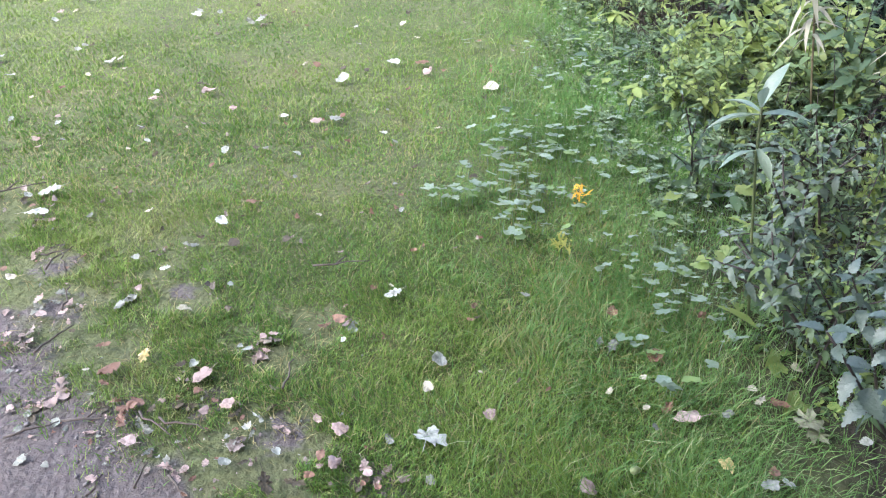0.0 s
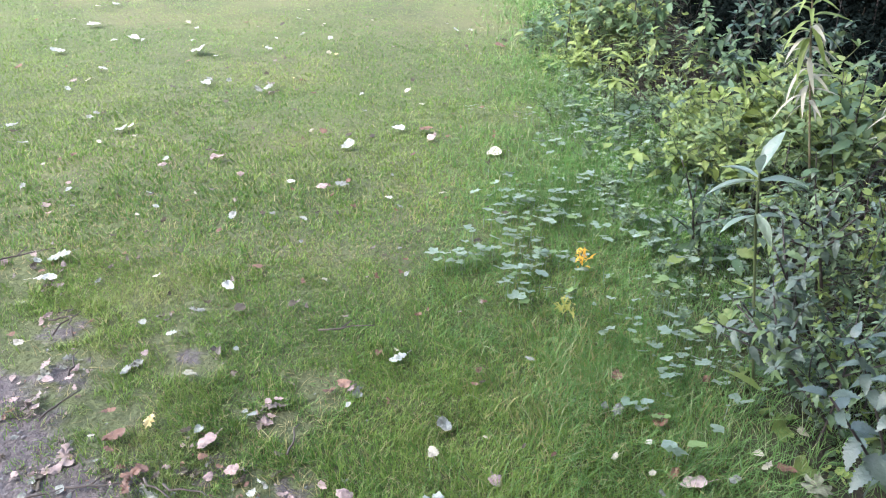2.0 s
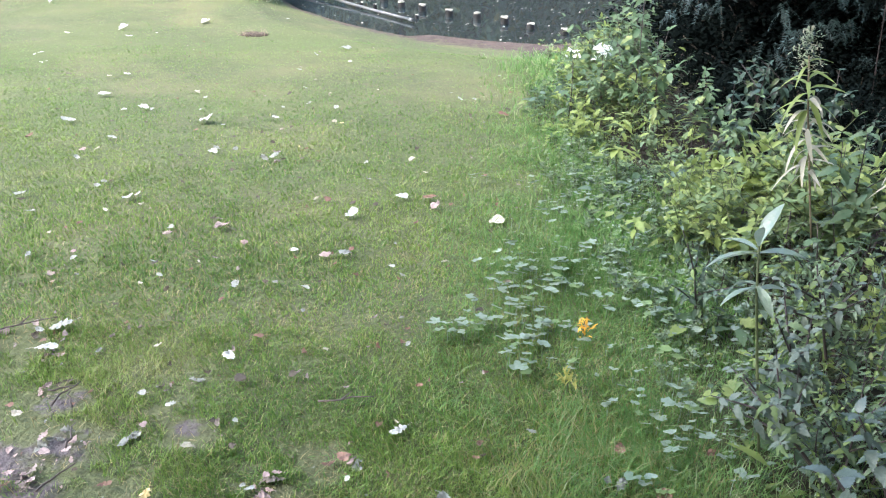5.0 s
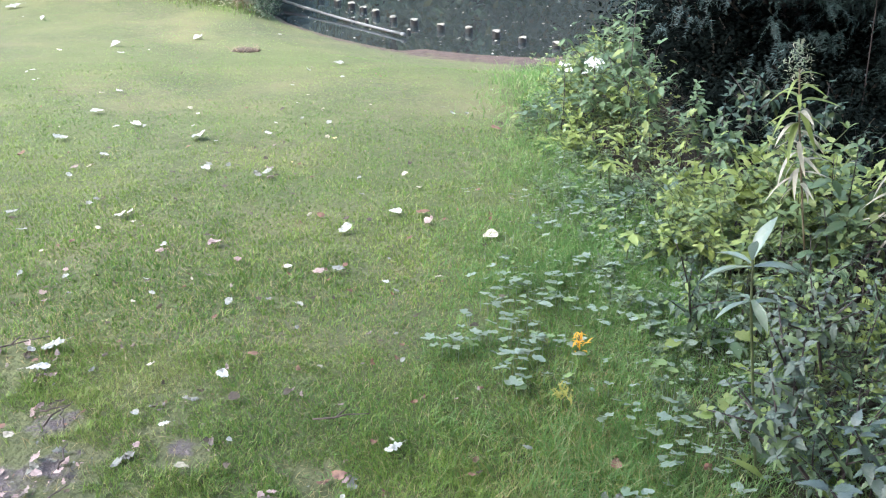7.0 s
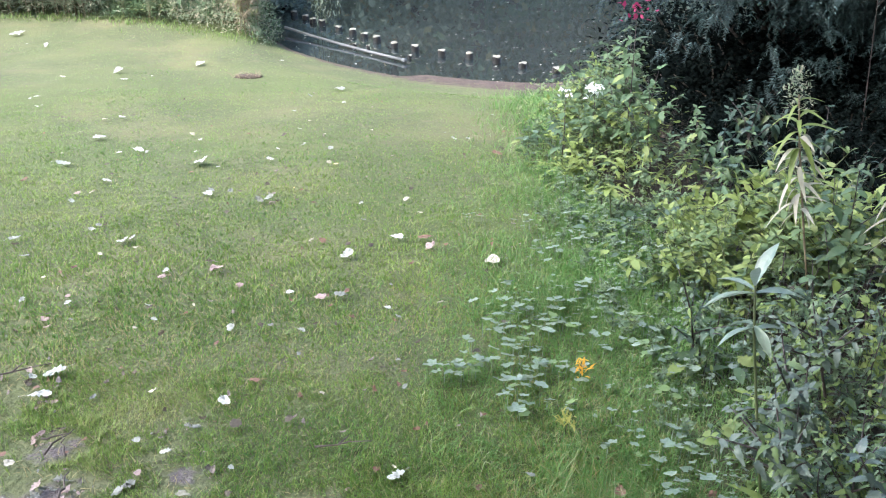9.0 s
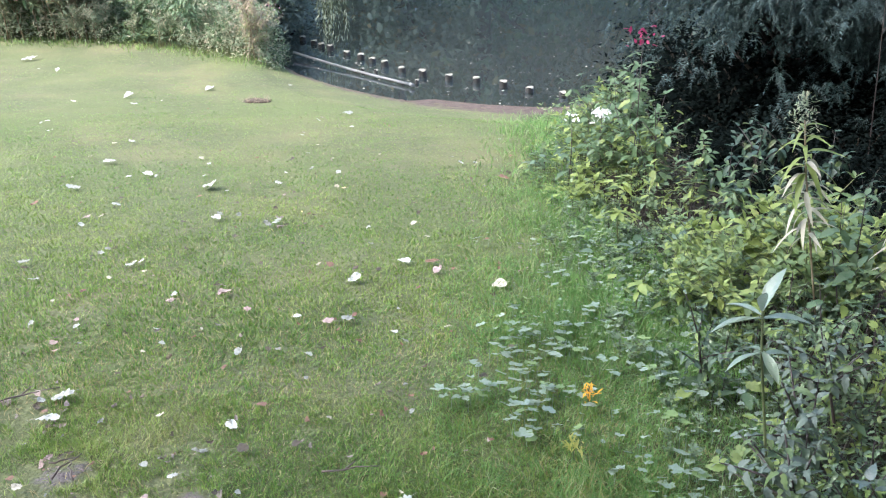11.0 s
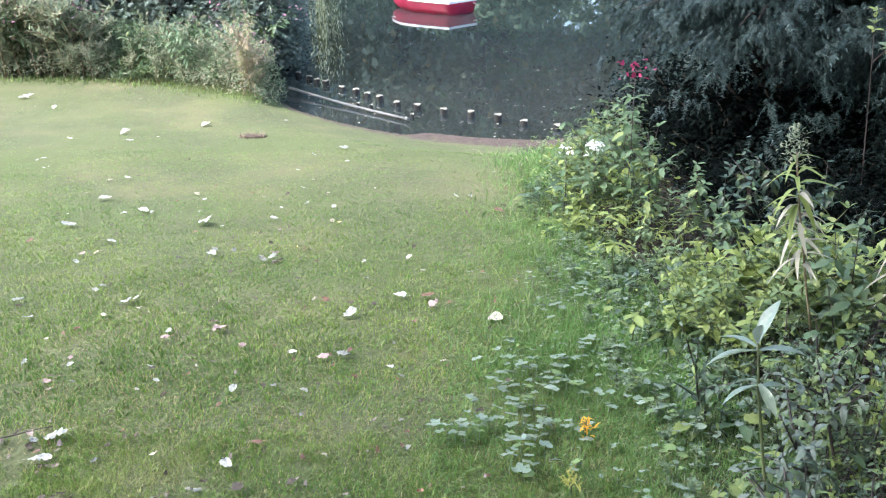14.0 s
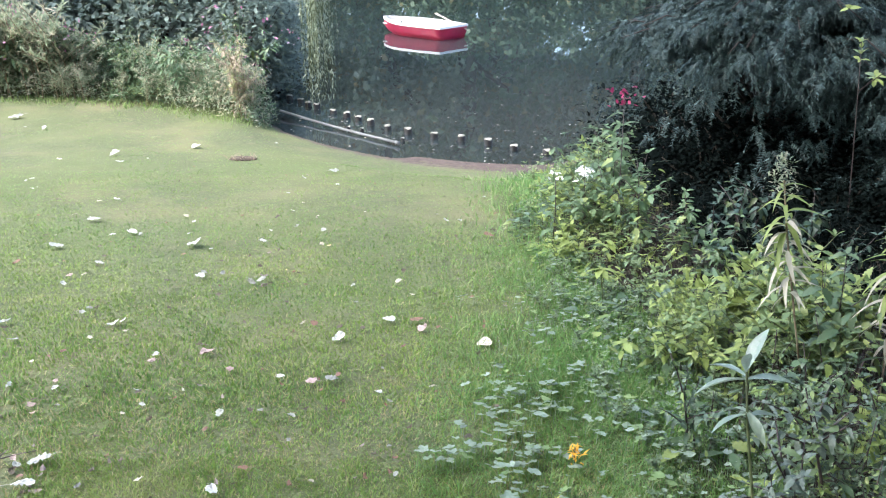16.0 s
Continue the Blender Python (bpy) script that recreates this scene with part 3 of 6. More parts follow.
# ---- things in and on the pond ----
def rowing_boat():
    boat = tagged(new("rowing_boat"), "small red rowing boat with white rim floating on the pond", "boat")
    length, stations = 2.45, 13
    hull, inside, rim = bmesh.new(), bmesh.new(), bmesh.new()
    outer, inner = [], []
    for i in range(stations):
        s = i / (stations - 1)
        half = 0.5 * (1.02 + 0.22 * math.sin(math.pi * min(s * 1.15, 1))) * (1 - max(0, (s - 0.45) / 0.55) ** 2.6 * 0.86)
        keel = -0.10 + 0.26 * max(0, (s - 0.6) / 0.4) ** 2
        top = 0.30 + 0.05 * s * s
        x = length * s
        row = [(x, -half, top), (x, -half * 0.93, top * 0.45), (x - 0.05 * s, -half * 0.72, keel * 0.5 + 0.02), (x - 0.1 * s, 0, keel)]
        row += [(p[0], -p[1], p[2]) for p in row[-2::-1]]
        outer.append([hull.verts.new(p) for p in row])
        row_in = [(x * 0.975 + 0.03, p[1] * 0.94, p[2] if k in (0, 6) else max(p[2] + 0.03, 0.03)) for k, p in enumerate(row)]
        inner.append([inside.verts.new(p) for p in row_in])
    for rows, bm, flip in ((outer, hull, False), (inner, inside, True)):
        for i in range(stations - 1):
            for j in range(6):
                q = [rows[i][j], rows[i + 1][j], rows[i + 1][j + 1], rows[i][j + 1]]
                bm.faces.new(q[::-1] if flip else q)
        bm.faces.new(rows[0] if flip else rows[0][::-1])
        bm.faces.new(rows[-1][::-1] if flip else rows[-1])
    # flat white rim round the gunwale
    loop_o = [v.co.copy() for v in (r[0] for r in outer)] + [v.co.copy() for v in (r[6] for r in outer[::-1])]
    loop_i = [v.co.copy() for v in (r[0] for r in inner)] + [v.co.copy() for v in (r[6] for r in inner[::-1])]
    n = len(loop_o)
    mid = Vector((length * 0.5, 0, 0))
    a, b, c, d = [], [], [], []
    for o, q in zip(loop_o, loop_i):
        away = Vector((o.x - mid.x, o.y, 0)).normalized() * 0.025
        a.append(rim.verts.new(o + away + Vector((0, 0, 0.03))))
        b.append(rim.verts.new(q - away + Vector((0, 0, 0.03))))
        c.append(rim.verts.new(o + away - Vector((0, 0, 0.025))))
        d.append(rim.verts.new(q - away - Vector((0, 0, 0.025))))
    for i in range(n):
        j = (i + 1) % n
        rim.faces.new((a[i], a[j], b[j], b[i]))
        rim.faces.new((c[j], c[i], d[i], d[j]))
        rim.faces.new((a[j], a[i], c[i], c[j]))
        rim.faces.new((b[i], b[j], d[j], d[i]))
    for bm in (hull, inside, rim):
        bmesh.ops.recalc_face_normals(bm, faces=bm.faces)
    body = part("hull", bm_mesh("hull", hull, M_BOAT_RED), boat, "glossy red hull")
    part("lining", bm_mesh("lining", inside, M_BOAT_WHITE), body, "white inside")
    part("rim", bm_mesh("rim", rim, M_BOAT_WHITE, False), body, "white gunwale rim")
    for s in (0.12, 0.5, 0.84):
        bm = bmesh.new()
        w = 0.98 if s < 0.6 else 0.62
        bmesh.ops.create_cube(bm, size=1, matrix=Matrix.Translation((length * s, 0, 0.235)) @ Matrix.Diagonal((0.26 if s < 0.8 else 0.4, w, 0.03, 1)))
        bmesh.ops.bevel(bm, geom=bm.edges[:], offset=0.008, segments=1, affect="EDGES")
        part("thwart", bm_mesh("thwart", bm, M_BOAT_WHITE, False), boat, "white plank seat")
    for side in (-1, 1):
        bt = Batch().add(tube([(1.25, side * 0.58, 0.30), (1.25, side * 0.6, 0.36), (1.25, side * 0.6, 0.39)], [0.015, 0.015, 0.03]), ONE)
        part("rowlock", bt.mesh("rowlock", [M_PIPE]), boat, "metal rowlock")
    return boat


boat = rowing_boat()
boat.matrix_basis = pose(0.255, 20.55, WATER_Z, 0, 0, math.degrees(math.atan2(0.68, -0.73))) @ Matrix.Diagonal((0.93, 0.93, 0.93, 1))


def oar():
    ob = tagged(new("oar"), "pale wooden oar resting across the boat rim", "oar")
    part("shaft", Batch().add(tube([(-0.75, 0, 0), (0.55, 0, 0)], [0.018, 0.022], 8), ONE).mesh("shaft", [M_OAR]), ob)
    bm = bmesh.new()
    bmesh.ops.create_cube(bm, size=1, matrix=Matrix.Translation((0.72, 0, 0)) @ Matrix.Diagonal((0.4, 0.11, 0.018, 1)))
    bmesh.ops.bevel(bm, geom=bm.edges[:], offset=0.007, segments=2, affect="EDGES")
    part("oar_blade", bm_mesh("oar_blade", bm, M_OAR), ob)
    return ob


oar_one = oar()
handle_at, blade_at = Vector((0.62, 20.75, WATER_Z + 0.16)), Vector((-0.12, 21.35, WATER_Z + 0.47))
turn = (blade_at - handle_at).to_track_quat("X", "Z").to_matrix().to_4x4()
oar_one.matrix_basis = Matrix.Translation(handle_at.lerp(blade_at, 0.5)) @ turn @ Matrix.Diagonal((0.62, 0.9, 0.9, 1))


def mooring_post(seed):
    r = np.random.default_rng(seed)
    post = tagged(new("mooring_post"), "dark wet wooden stake with a bleached flat top in the pond", "post", "row of stakes in the pond")
    bm = bmesh.new()
    n, rows = 14, [(-1.0, 0.97), (-0.02, 1.0), (0.03, 0.99), (0.055, 0.97), (0.065, 0.9)]
    wob = 1 + r.normal(0, 0.03, n)
    rings = [[bm.verts.new((0.053 * k * wob[j] * math.cos(2 * math.pi * j / n), 0.053 * k * wob[j] * math.sin(2 * math.pi * j / n), z + (0.006 * math.sin(j) if z > 0.05 else 0)))
              for j in range(n)] for z, k in rows]
    for p, q in zip(rings, rings[1:]):
        for j in range(n):
            bm.faces.new((p[j], p[(j + 1) % n], q[(j + 1) % n], q[j]))
    part("stake", bm_mesh("stake", bm, M_POST), post)
    bm = bmesh.new()
    low = [bm.verts.new((0.050 * wob[j] * math.cos(2 * math.pi * j / n), 0.050 * wob[j] * math.sin(2 * math.pi * j / n), 0.058 + 0.006 * math.sin(j))) for j in range(n)]
    top = [bm.verts.new((0.047 * wob[j] * math.cos(2 * math.pi * j / n), 0.047 * wob[j] * math.sin(2 * math.pi * j / n), 0.071 + 0.005 * math.sin(j + 1))) for j in range(n)]
    for j in range(n):
        bm.faces.new((low[j], low[(j + 1) % n], top[(j + 1) % n], top[j]))
    bm.faces.new(top)
    part("post_end", bm_mesh("post_end", bm, M_POST_TOP, False), post, "pale bleached end grain")
    return post


POSTS = [(1.29, 10.39), (0.9, 10.61), (0.59, 10.84), (0.25, 11.05), (-0.11, 11.2), (-0.46, 11.42), (-0.75, 11.65), (-1.01, 11.95), (-1.21, 12.24), (-1.39, 12.42),
         (-1.62, 12.69), (-1.9, 13.0), (-2.07, 13.21), (-2.22, 13.46), (-2.44, 13.73), (-2.71, 14.38), (-2.96, 14.89)]
kinds = [mooring_post(s) for s in (1, 2, 3)]
for i, (px, py) in enumerate(POSTS):
    m = pose(px, py, WATER_Z + rng.uniform(-0.01, 0.02), rng.normal(0, 2), rng.normal(0, 2), rng.uniform(0, 360))
    if i < 3:
        kinds[i].matrix_basis = m
    else:
        copy_thing(kinds[i % 3], m)

for px, py in ((-1.29, 11.68), (-1.1, 11.58), (-0.52, 11.05)):
    copy_thing(kinds[0], pose(px, py, WATER_Z - 0.02, rng.normal(0, 4), rng.normal(0, 4), 40) @ Matrix.Diagonal((0.5, 0.5, 1, 1)))

pipe = tagged(new("floating_pipe"), "long grey pipe lying along the pond margin", "pipe")
a, b = Vector((-0.565, 10.81, WATER_Z + 0.04)), Vector((-2.37, 12.52, WATER_Z + 0.08))
pts = [a.lerp(b, s) + Vector((0, 0, -0.02 * math.sin(math.pi * s))) for s in (0, 0.25, 0.5, 0.75, 1)]
part("tube", Batch().add(tube(pts, [0.019] * 5, 10), ONE).mesh("tube", [M_PIPE]), pipe)
part("end_collar", Batch().add(tube([a.lerp(b, -0.005), a.lerp(b, 0.02)], [0.023, 0.023], 10), ONE).mesh("end_collar", [M_PIPE]), pipe)

# leaves and foam specks afloat
flecks = Batch()
n = 260
fx = rng.uniform(-2.6, 6, n)
fy = shore_line(fx) + 0.15 + rng.exponential(2.6, n)
flecks.add(OVATE_FLAT, turns(np.column_stack([fx, fy, np.full(n, WATER_Z + 0.004)]), rng.uniform(0, 6.3, n), 0, 0, rng.uniform(0.02, 0.055, n)))
tagged(new("floating_leaves", flecks.mesh("floating_leaves", [M_LEAF_CREAM])), "pale leaves and specks floating on the pond", "leaves", kind="stuff")

# ---- trees ----
def clump(seed, leaves=18, spread=0.62, size=1.0):
    r = np.random.default_rng(seed)
    b = Batch().add(TINY, turns(r.normal(0, spread * 0.5, (leaves, 3)), r.uniform(0, 6.3, leaves), r.normal(-0.3, 0.5, leaves), r.normal(0, 0.5, leaves), size * r.uniform(0.2, 0.36, leaves)))
    v = np.concatenate(b.v)
    loops, tot = np.concatenate(b.loops), np.concatenate(b.totals)
    at = np.cumsum(tot) - tot
    return v, [tuple(loops[s:s + k]) for s, k in zip(at, tot)]


def broad_tree(seed, height, radius, leaf_material, clumps=900, name="deciduous_tree", label="tall leafy tree on the far bank, with unseen copies behind the path for shade", leaf_size=1.0):
    r = np.random.default_rng(seed)
    tree = tagged(new(name), label, "tree", "trees round the pond")
    wood, tips = Batch(), []
    trunk = [(r.normal(0, 0.1) * k, r.normal(0, 0.1) * k, height * 0.8 * k / 6) for k in range(7)]
    wood.add(tube(trunk, np.linspace(height * 0.022, height * 0.006, 7), 8), ONE)
    part("trunk", wood.mesh("trunk", [M_BARK]), tree)
    for i in range(16):
        k = r.uniform(1.2, 6)
        base = np.array(trunk[int(k)])
        ang, out = r.uniform(0, 6.3), radius * r.uniform(0.55, 1.0) * (1.15 - 0.1 * abs(k - 3))
        end = base + [math.cos(ang) * out, math.sin(ang) * out, height * r.uniform(0.05, 0.2)]
        midp = (base + end) / 2 + [0, 0, height * 0.03]
        part("limb", Batch().add(tube([base, midp, end], [height * 0.008, height * 0.005, 0.02], 5), ONE).mesh("limb", [M_BARK]), tree)
        tips += [midp, end, (midp + end) / 2]
    tips = np.array(tips + [trunk[6]] * 3 + [trunk[5]] * 2)
    c = tips[r.integers(0, len(tips), clumps)] + r.normal(0, 1, (clumps, 3)) * [radius * 0.22, radius * 0.22, height * 0.055]
    crown = Batch()
    for q in range(3):
        sel = c[q::3]
        crown.add(clump(seed * 7 + q, 18, 0.62 * leaf_size ** 0.5, leaf_size), turns(sel, r.uniform(0, 6.3, len(sel)), r.normal(0, 0.3, len(sel)), 0, r.uniform(0.8, 1.5, len(sel))))
    part("crown", crown.mesh("crown", [leaf_material]), tree)
    return tree


far_kinds = [broad_tree(21, 17, 4.2, M_FARLEAF, 900), broad_tree(22, 14, 3.6, M_FARLEAF_PALE, 800), broad_tree(23, 20, 4.8, M_FARLEAF, 1000),
             broad_tree(24, 19, 4.8, M_FARLEAF, 420, leaf_size=2.3)]
FAR_TREES = [(-17, 37, 1), (-11, 38.5, 2), (-6.5, 37, 1), (-2.5, 38, 1), (0.8, 37.5, 2), (8.6, 38, 0), (12.5, 38, 1), (17, 37, 2), (-24, 39, 3), (25, 40, 3),
             (-14, 45, 3), (-8, 46, 3), (-3, 46, 3), (1.2, 45, 3), (3.2, 40.5, 1), (10.5, 46, 3), (16, 45, 3), (22, 46, 3), (2.5, 52, 3), (-5, 54, 3), (12, 54, 3), (2.4, 44, 3)]
used = set()
for fx_, fy_, k in FAR_TREES:
    m = pose(fx_, fy_, float(ground_height(fx_, fy_)) - 0.05, 0, 0, float(rng.uniform(0, 360)))
    if k in used:
        copy_thing(far_kinds[k], m)
    else:
        used.add(k)
        far_kinds[k].matrix_basis = m


# low shrubs along the far bank
def shrub(seed, radius, height, leaf_material, clumps, scale=1.0, name="shrub", label="dense dark green shrub at the water's edge", leaf=None, group="shrubs round the pond"):
    r = np.random.default_rng(seed)
    bush = tagged(new(name), label, "shrub", group)
    tips = []
    for i in range(12):
        ang, out = r.uniform(0, 6.3), radius * r.uniform(0.2, 0.8)
        end = np.array([math.cos(ang) * out, math.sin(ang) * out, height * r.uniform(0.5, 0.95)])
        part("stem", Batch().add(tube([(0, 0, -0.05), end * [0.35, 0.35, 0.6], end], [0.025, 0.016, 0.006], 5), ONE).mesh("stem", [M_BARK]), bush)
        tips += [end, end * [0.75, 0.75, 0.75], end * [1.1, 1.1, 0.55], end * [1, 1, 0.3]]
    tips = np.array(tips)
    c = tips[r.integers(0, len(tips), clumps)] + r.normal(0, 1, (clumps, 3)) * [radius * 0.22, radius * 0.22, height * 0.12]
    c[:, 2] = np.abs(c[:, 2])
    b = Batch()
    if leaf is None:
        for q in range(3):
            sel = c[q::3]
            b.add(clump(seed * 5 + q), turns(sel, r.uniform(0, 6.3, len(sel)), r.normal(0, 0.3, len(sel)), 0, scale * r.uniform(0.7, 1.2, len(sel))))
    else:
        b.add(leaf, turns(c, r.uniform(0, 6.3, clumps), r.normal(-0.25, 0.35, clumps), r.normal(0, 0.35, clumps), scale * r.uniform(0.7, 1.25, clumps)))
    part("foliage", b.mesh("foliage", [leaf_material]), bush)
    return bush


far_shrub = shrub(31, 2.2, 3.0, M_FARLEAF, 260, 0.9)
for i, sx_ in enumerate(np.linspace(-30, 30, 17)):
    yy = 35.2 + 0.9 * math.sin(i * 2.1)
    m = pose(float(sx_), yy, float(ground_height(sx_, yy)) - 0.1, 0, 0, i * 77)
    if i == 0:
        far_shrub.matrix_basis = m
    else:
        copy_thing(far_shrub, m)


# ---- yew beside the lawn ----
def yew_spray(seed, pairs=8, width=0.075):
    """A flat drooping twig with two rows of needles."""
    r = np.random.default_rng(seed)
    v, f = [], []
    for i in range(pairs):
        s = i / pairs
        y, z, ln = s, -0.35 * s * s, 0.25 * (1 - 0.55 * s)
        for side in (-1, 1):
            k = len(v)
            j, q = r.normal(0, 0.05, 2)
            v += [(0, y - 0.01, z), (0, y + width, z), (side * ln * r.uniform(0.6, 1.15), y + 0.16 + j, z - 0.06 + q)]
            f.append((k, k + 1, k + 2))
    k = len(v)
    v += [(-0.012, 0, 0), (0.012, 0, 0), (0.004, 1, -0.35), (-0.004, 1, -0.35)]
    f.append((k, k + 1, k + 2, k + 3))
    return np.array(v), f


M_YEW_BARK = plain("dark_yew_bark", (0.02, 0.014, 0.012), (0.045, 0.032, 0.027), 20, 0.9)


def yew_tree(seed, height, skirt, crown, boughs, fans, size=1.0):
    """Low boughs that end in drooping fans of needle sprays, under a wide dense crown."""
    r = np.random.default_rng(seed)
    tree = tagged(new("yew_tree"), "dark evergreen yew with drooping sprays, added out of view for its shade", "tree", "yews beside the lawn")
    trunk = [(0, 0, -0.1), (0.05, 0.05, height * 0.35), (0, 0.1, height * 0.7), (0.05, 0.05, height * 0.97)]
    part("trunk", Batch().add(tube(trunk, [0.2, 0.16, 0.1, 0.02], 9), ONE).mesh("trunk", [M_BARK]), tree)
    pos, yaw, inner, high = [], [], [], []
    for i in range(boughs + 40):
        low = i < boughs
        h = 0.55 + 1.6 * (i + r.uniform(0, 1)) / boughs if low else 2.35 + (height - 2.45) * (i - boughs) / 40
        k = max(0.0, (h - 2.0) / (height - 2.0))
        reach = (skirt * (0.8 + 0.28 * min(1.0, max(0.0, (h - 0.8) / 0.4))) if low else crown * (1 - 0.7 * k)) * r.uniform(0.72, 1.08)
        ang = i * 2.4 + r.normal(0, 0.3)
        d = np.array([math.cos(ang), math.sin(ang), 0])
        side = np.array([-d[1], d[0], 0])
        a = np.array([0.03, 0.05, h])
        p = [a, a + d * reach * 0.5 + [0, 0, 0.10 * reach], a + d * reach + [0, 0, -0.12 * reach]]
        part("limb", Batch().add(tube(p, [0.022, 0.011, 0.003], 5), ONE).mesh("limb", [M_YEW_BARK]), tree)
        for f_ in range(fans if low else 30):
            s = r.uniform(0.3, 1.05) ** 0.6
            c = (1 - s) ** 2 * p[0] + 2 * s * (1 - s) * p[1] + s ** 2 * p[2] + side * r.normal(0, 0.22) * reach * s + [0, 0, r.normal(0, 0.07)]
            if not low:
                high.append(c + r.normal(0, 1, (14, 3)) * 0.2)
                continue
            if s < 0.72:
                inner.append(c + r.normal(0, 1, (4, 3)) * 0.09)
                continue
            m = r.integers(7, 13)
            pos.append(c + r.normal(0, 1, (m, 3)) * [0.07, 0.07, 0.03])
            yaw.append(ang - math.pi / 2 + r.normal(0, 0.9) + r.normal(0, 0.55, m))
    pos, yaw, inner, high = np.concatenate(pos), np.concatenate(yaw), np.concatenate(inner), np.concatenate(high)
    b = Batch()
    for q in range(3):
        sel = slice(q, None, 3)
        k = len(pos[sel])
        b.add(yew_spray(seed + q), turns(pos[sel], yaw[sel], r.normal(-0.45, 0.35, k), r.normal(0, 0.5, k), size * r.uniform(0.08, 0.16, k)))
    k = len(inner)
    b.add(yew_spray(seed + 9, 7, 0.12), turns(inner, r.uniform(0, 6.3, k), r.normal(-0.4, 0.4, k), r.normal(0, 0.5, k), r.uniform(0.16, 0.26, k)))
    k = len(high)
    b.add(TINY, turns(high, r.uniform(0, 6.3, k), r.normal(-0.3, 0.5, k), r.normal(0, 0.5, k), r.uniform(0.09, 0.17, k)))
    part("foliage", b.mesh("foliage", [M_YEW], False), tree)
    return tree


def yew_bush(seed, height, reach, boughs):
    """A low spreading yew: arching boughs whose flat sprays cover the top and hang at the rim, hollow below."""
    r = np.random.default_rng(seed)
    bush = tagged(new("yew_bush"), "low spreading dark yew with drooping sprays coloured as skylit, beside the lawn", "shrub", "yews beside the lawn")
    part("trunk", Batch().add(tube([(0, 0, -0.1), (0.03, 0.02, height * 0.3), (0, 0.05, height * 0.62)], [0.07, 0.055, 0.03], 8), ONE).mesh("trunk", [M_YEW_BARK]), bush)
    pos, yaw, pit = [], [], []
    for i in range(boughs):
        k = (i + r.uniform(0, 1)) / boughs
        ang = i * 2.4 + r.normal(0, 0.25)
        d, side = np.array([math.cos(ang), math.sin(ang), 0]), np.array([-math.sin(ang), math.cos(ang), 0])
        out = reach * (1.05 - 0.75 * k ** 1.6) * r.uniform(0.8, 1.1)
        a = np.array([0, 0, height * (0.3 + 0.3 * k)])
        top = height * (0.8 + 0.19 * k) * r.uniform(0.93, 1.05)
        p = [a, np.array([0, 0, top * 1.08]) + d * out * 0.6, d * out + [0, 0, top - 0.17 * out * r.uniform(0.6, 1.2)]]
        part("limb", Batch().add(tube([(1 - u) ** 2 * p[0] + 2 * u * (1 - u) * p[1] + u * u * p[2] for u in (0, 0.3, 0.6, 0.8, 1)], [0.018, 0.014, 0.009, 0.006, 0.003], 5), ONE).mesh("limb", [M_YEW_BARK]), bush)
        for f_ in range(26):
            u = r.uniform(0.36, 1.02)
            c = (1 - u) ** 2 * p[0] + 2 * u * (1 - u) * p[1] + u * u * p[2]
            fan = side * r.normal(0, 0.16) * out * (0.5 + u)
            m = r.integers(5, 10)
            pos.append(c + fan + [0, 0, -1.2 * np.abs(fan).sum() ** 2] + r.normal(0, 1, (m, 3)) * [0.045, 0.045, 0.018])
            yaw.append(ang - math.pi / 2 + np.sign(fan @ side) * 0.6 + r.normal(0, 0.8, m))
            pit.append(-0.1 - 0.5 * u * u + r.normal(0, 0.35, m))
    pos, yaw, pit = np.concatenate(pos), np.concatenate(yaw), np.concatenate(pit)
    b = Batch()
    for q in range(4):
        sel = slice(q, None, 4)
        k = len(pos[sel])
        b.add(yew_spray(seed + q), turns(pos[sel], yaw[sel], pit[sel], r.normal(0, 0.3, k), r.uniform(0.09, 0.17, k)))
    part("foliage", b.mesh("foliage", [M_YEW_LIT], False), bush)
    return bush


yew = yew_bush(43, 1.95, 1.2, 120)
yew_low = yew_bush(44, 1.62, 1.15, 96)
for i, (yx, yy, s_, rz) in enumerate(((2.45, 6.4, 0.95, 0), (3.35, 5.9, 0.86, 140), (3.75, 5.15, 0.92, 250))):
    ob = (yew, yew_low)[i] if i < 2 else copy_thing(yew_low, pose(0, 0, 0))
    ob.matrix_basis = pose(yx, yy, float(ground_height(yx, yy)), 0, 0, rz) @ Matrix.Diagonal((s_, s_, s_, 1))
# unseen yews to the right, added so that their crowns block the sky
yew_back = yew_tree(42, 6.0, 1.9, 2.6, 28, 13, 2.0)
for i, (yx, yy, s_, rz) in enumerate(((6.2, 6.4, 1.0, 140), (8.2, 8.4, 1.0, 250), (4.7, 3.5, 0.9, 70), (6.8, 3.6, 1.1, 20), (2.95, -0.3, 0.95, 200))):
    ob = yew_back if i == 0 else copy_thing(yew_back, pose(0, 0, 0))
    ob.matrix_basis = pose(yx, yy, float(ground_height(yx, yy)), 0, 0, rz) @ Matrix.Diagonal((s_, s_, s_, 1))

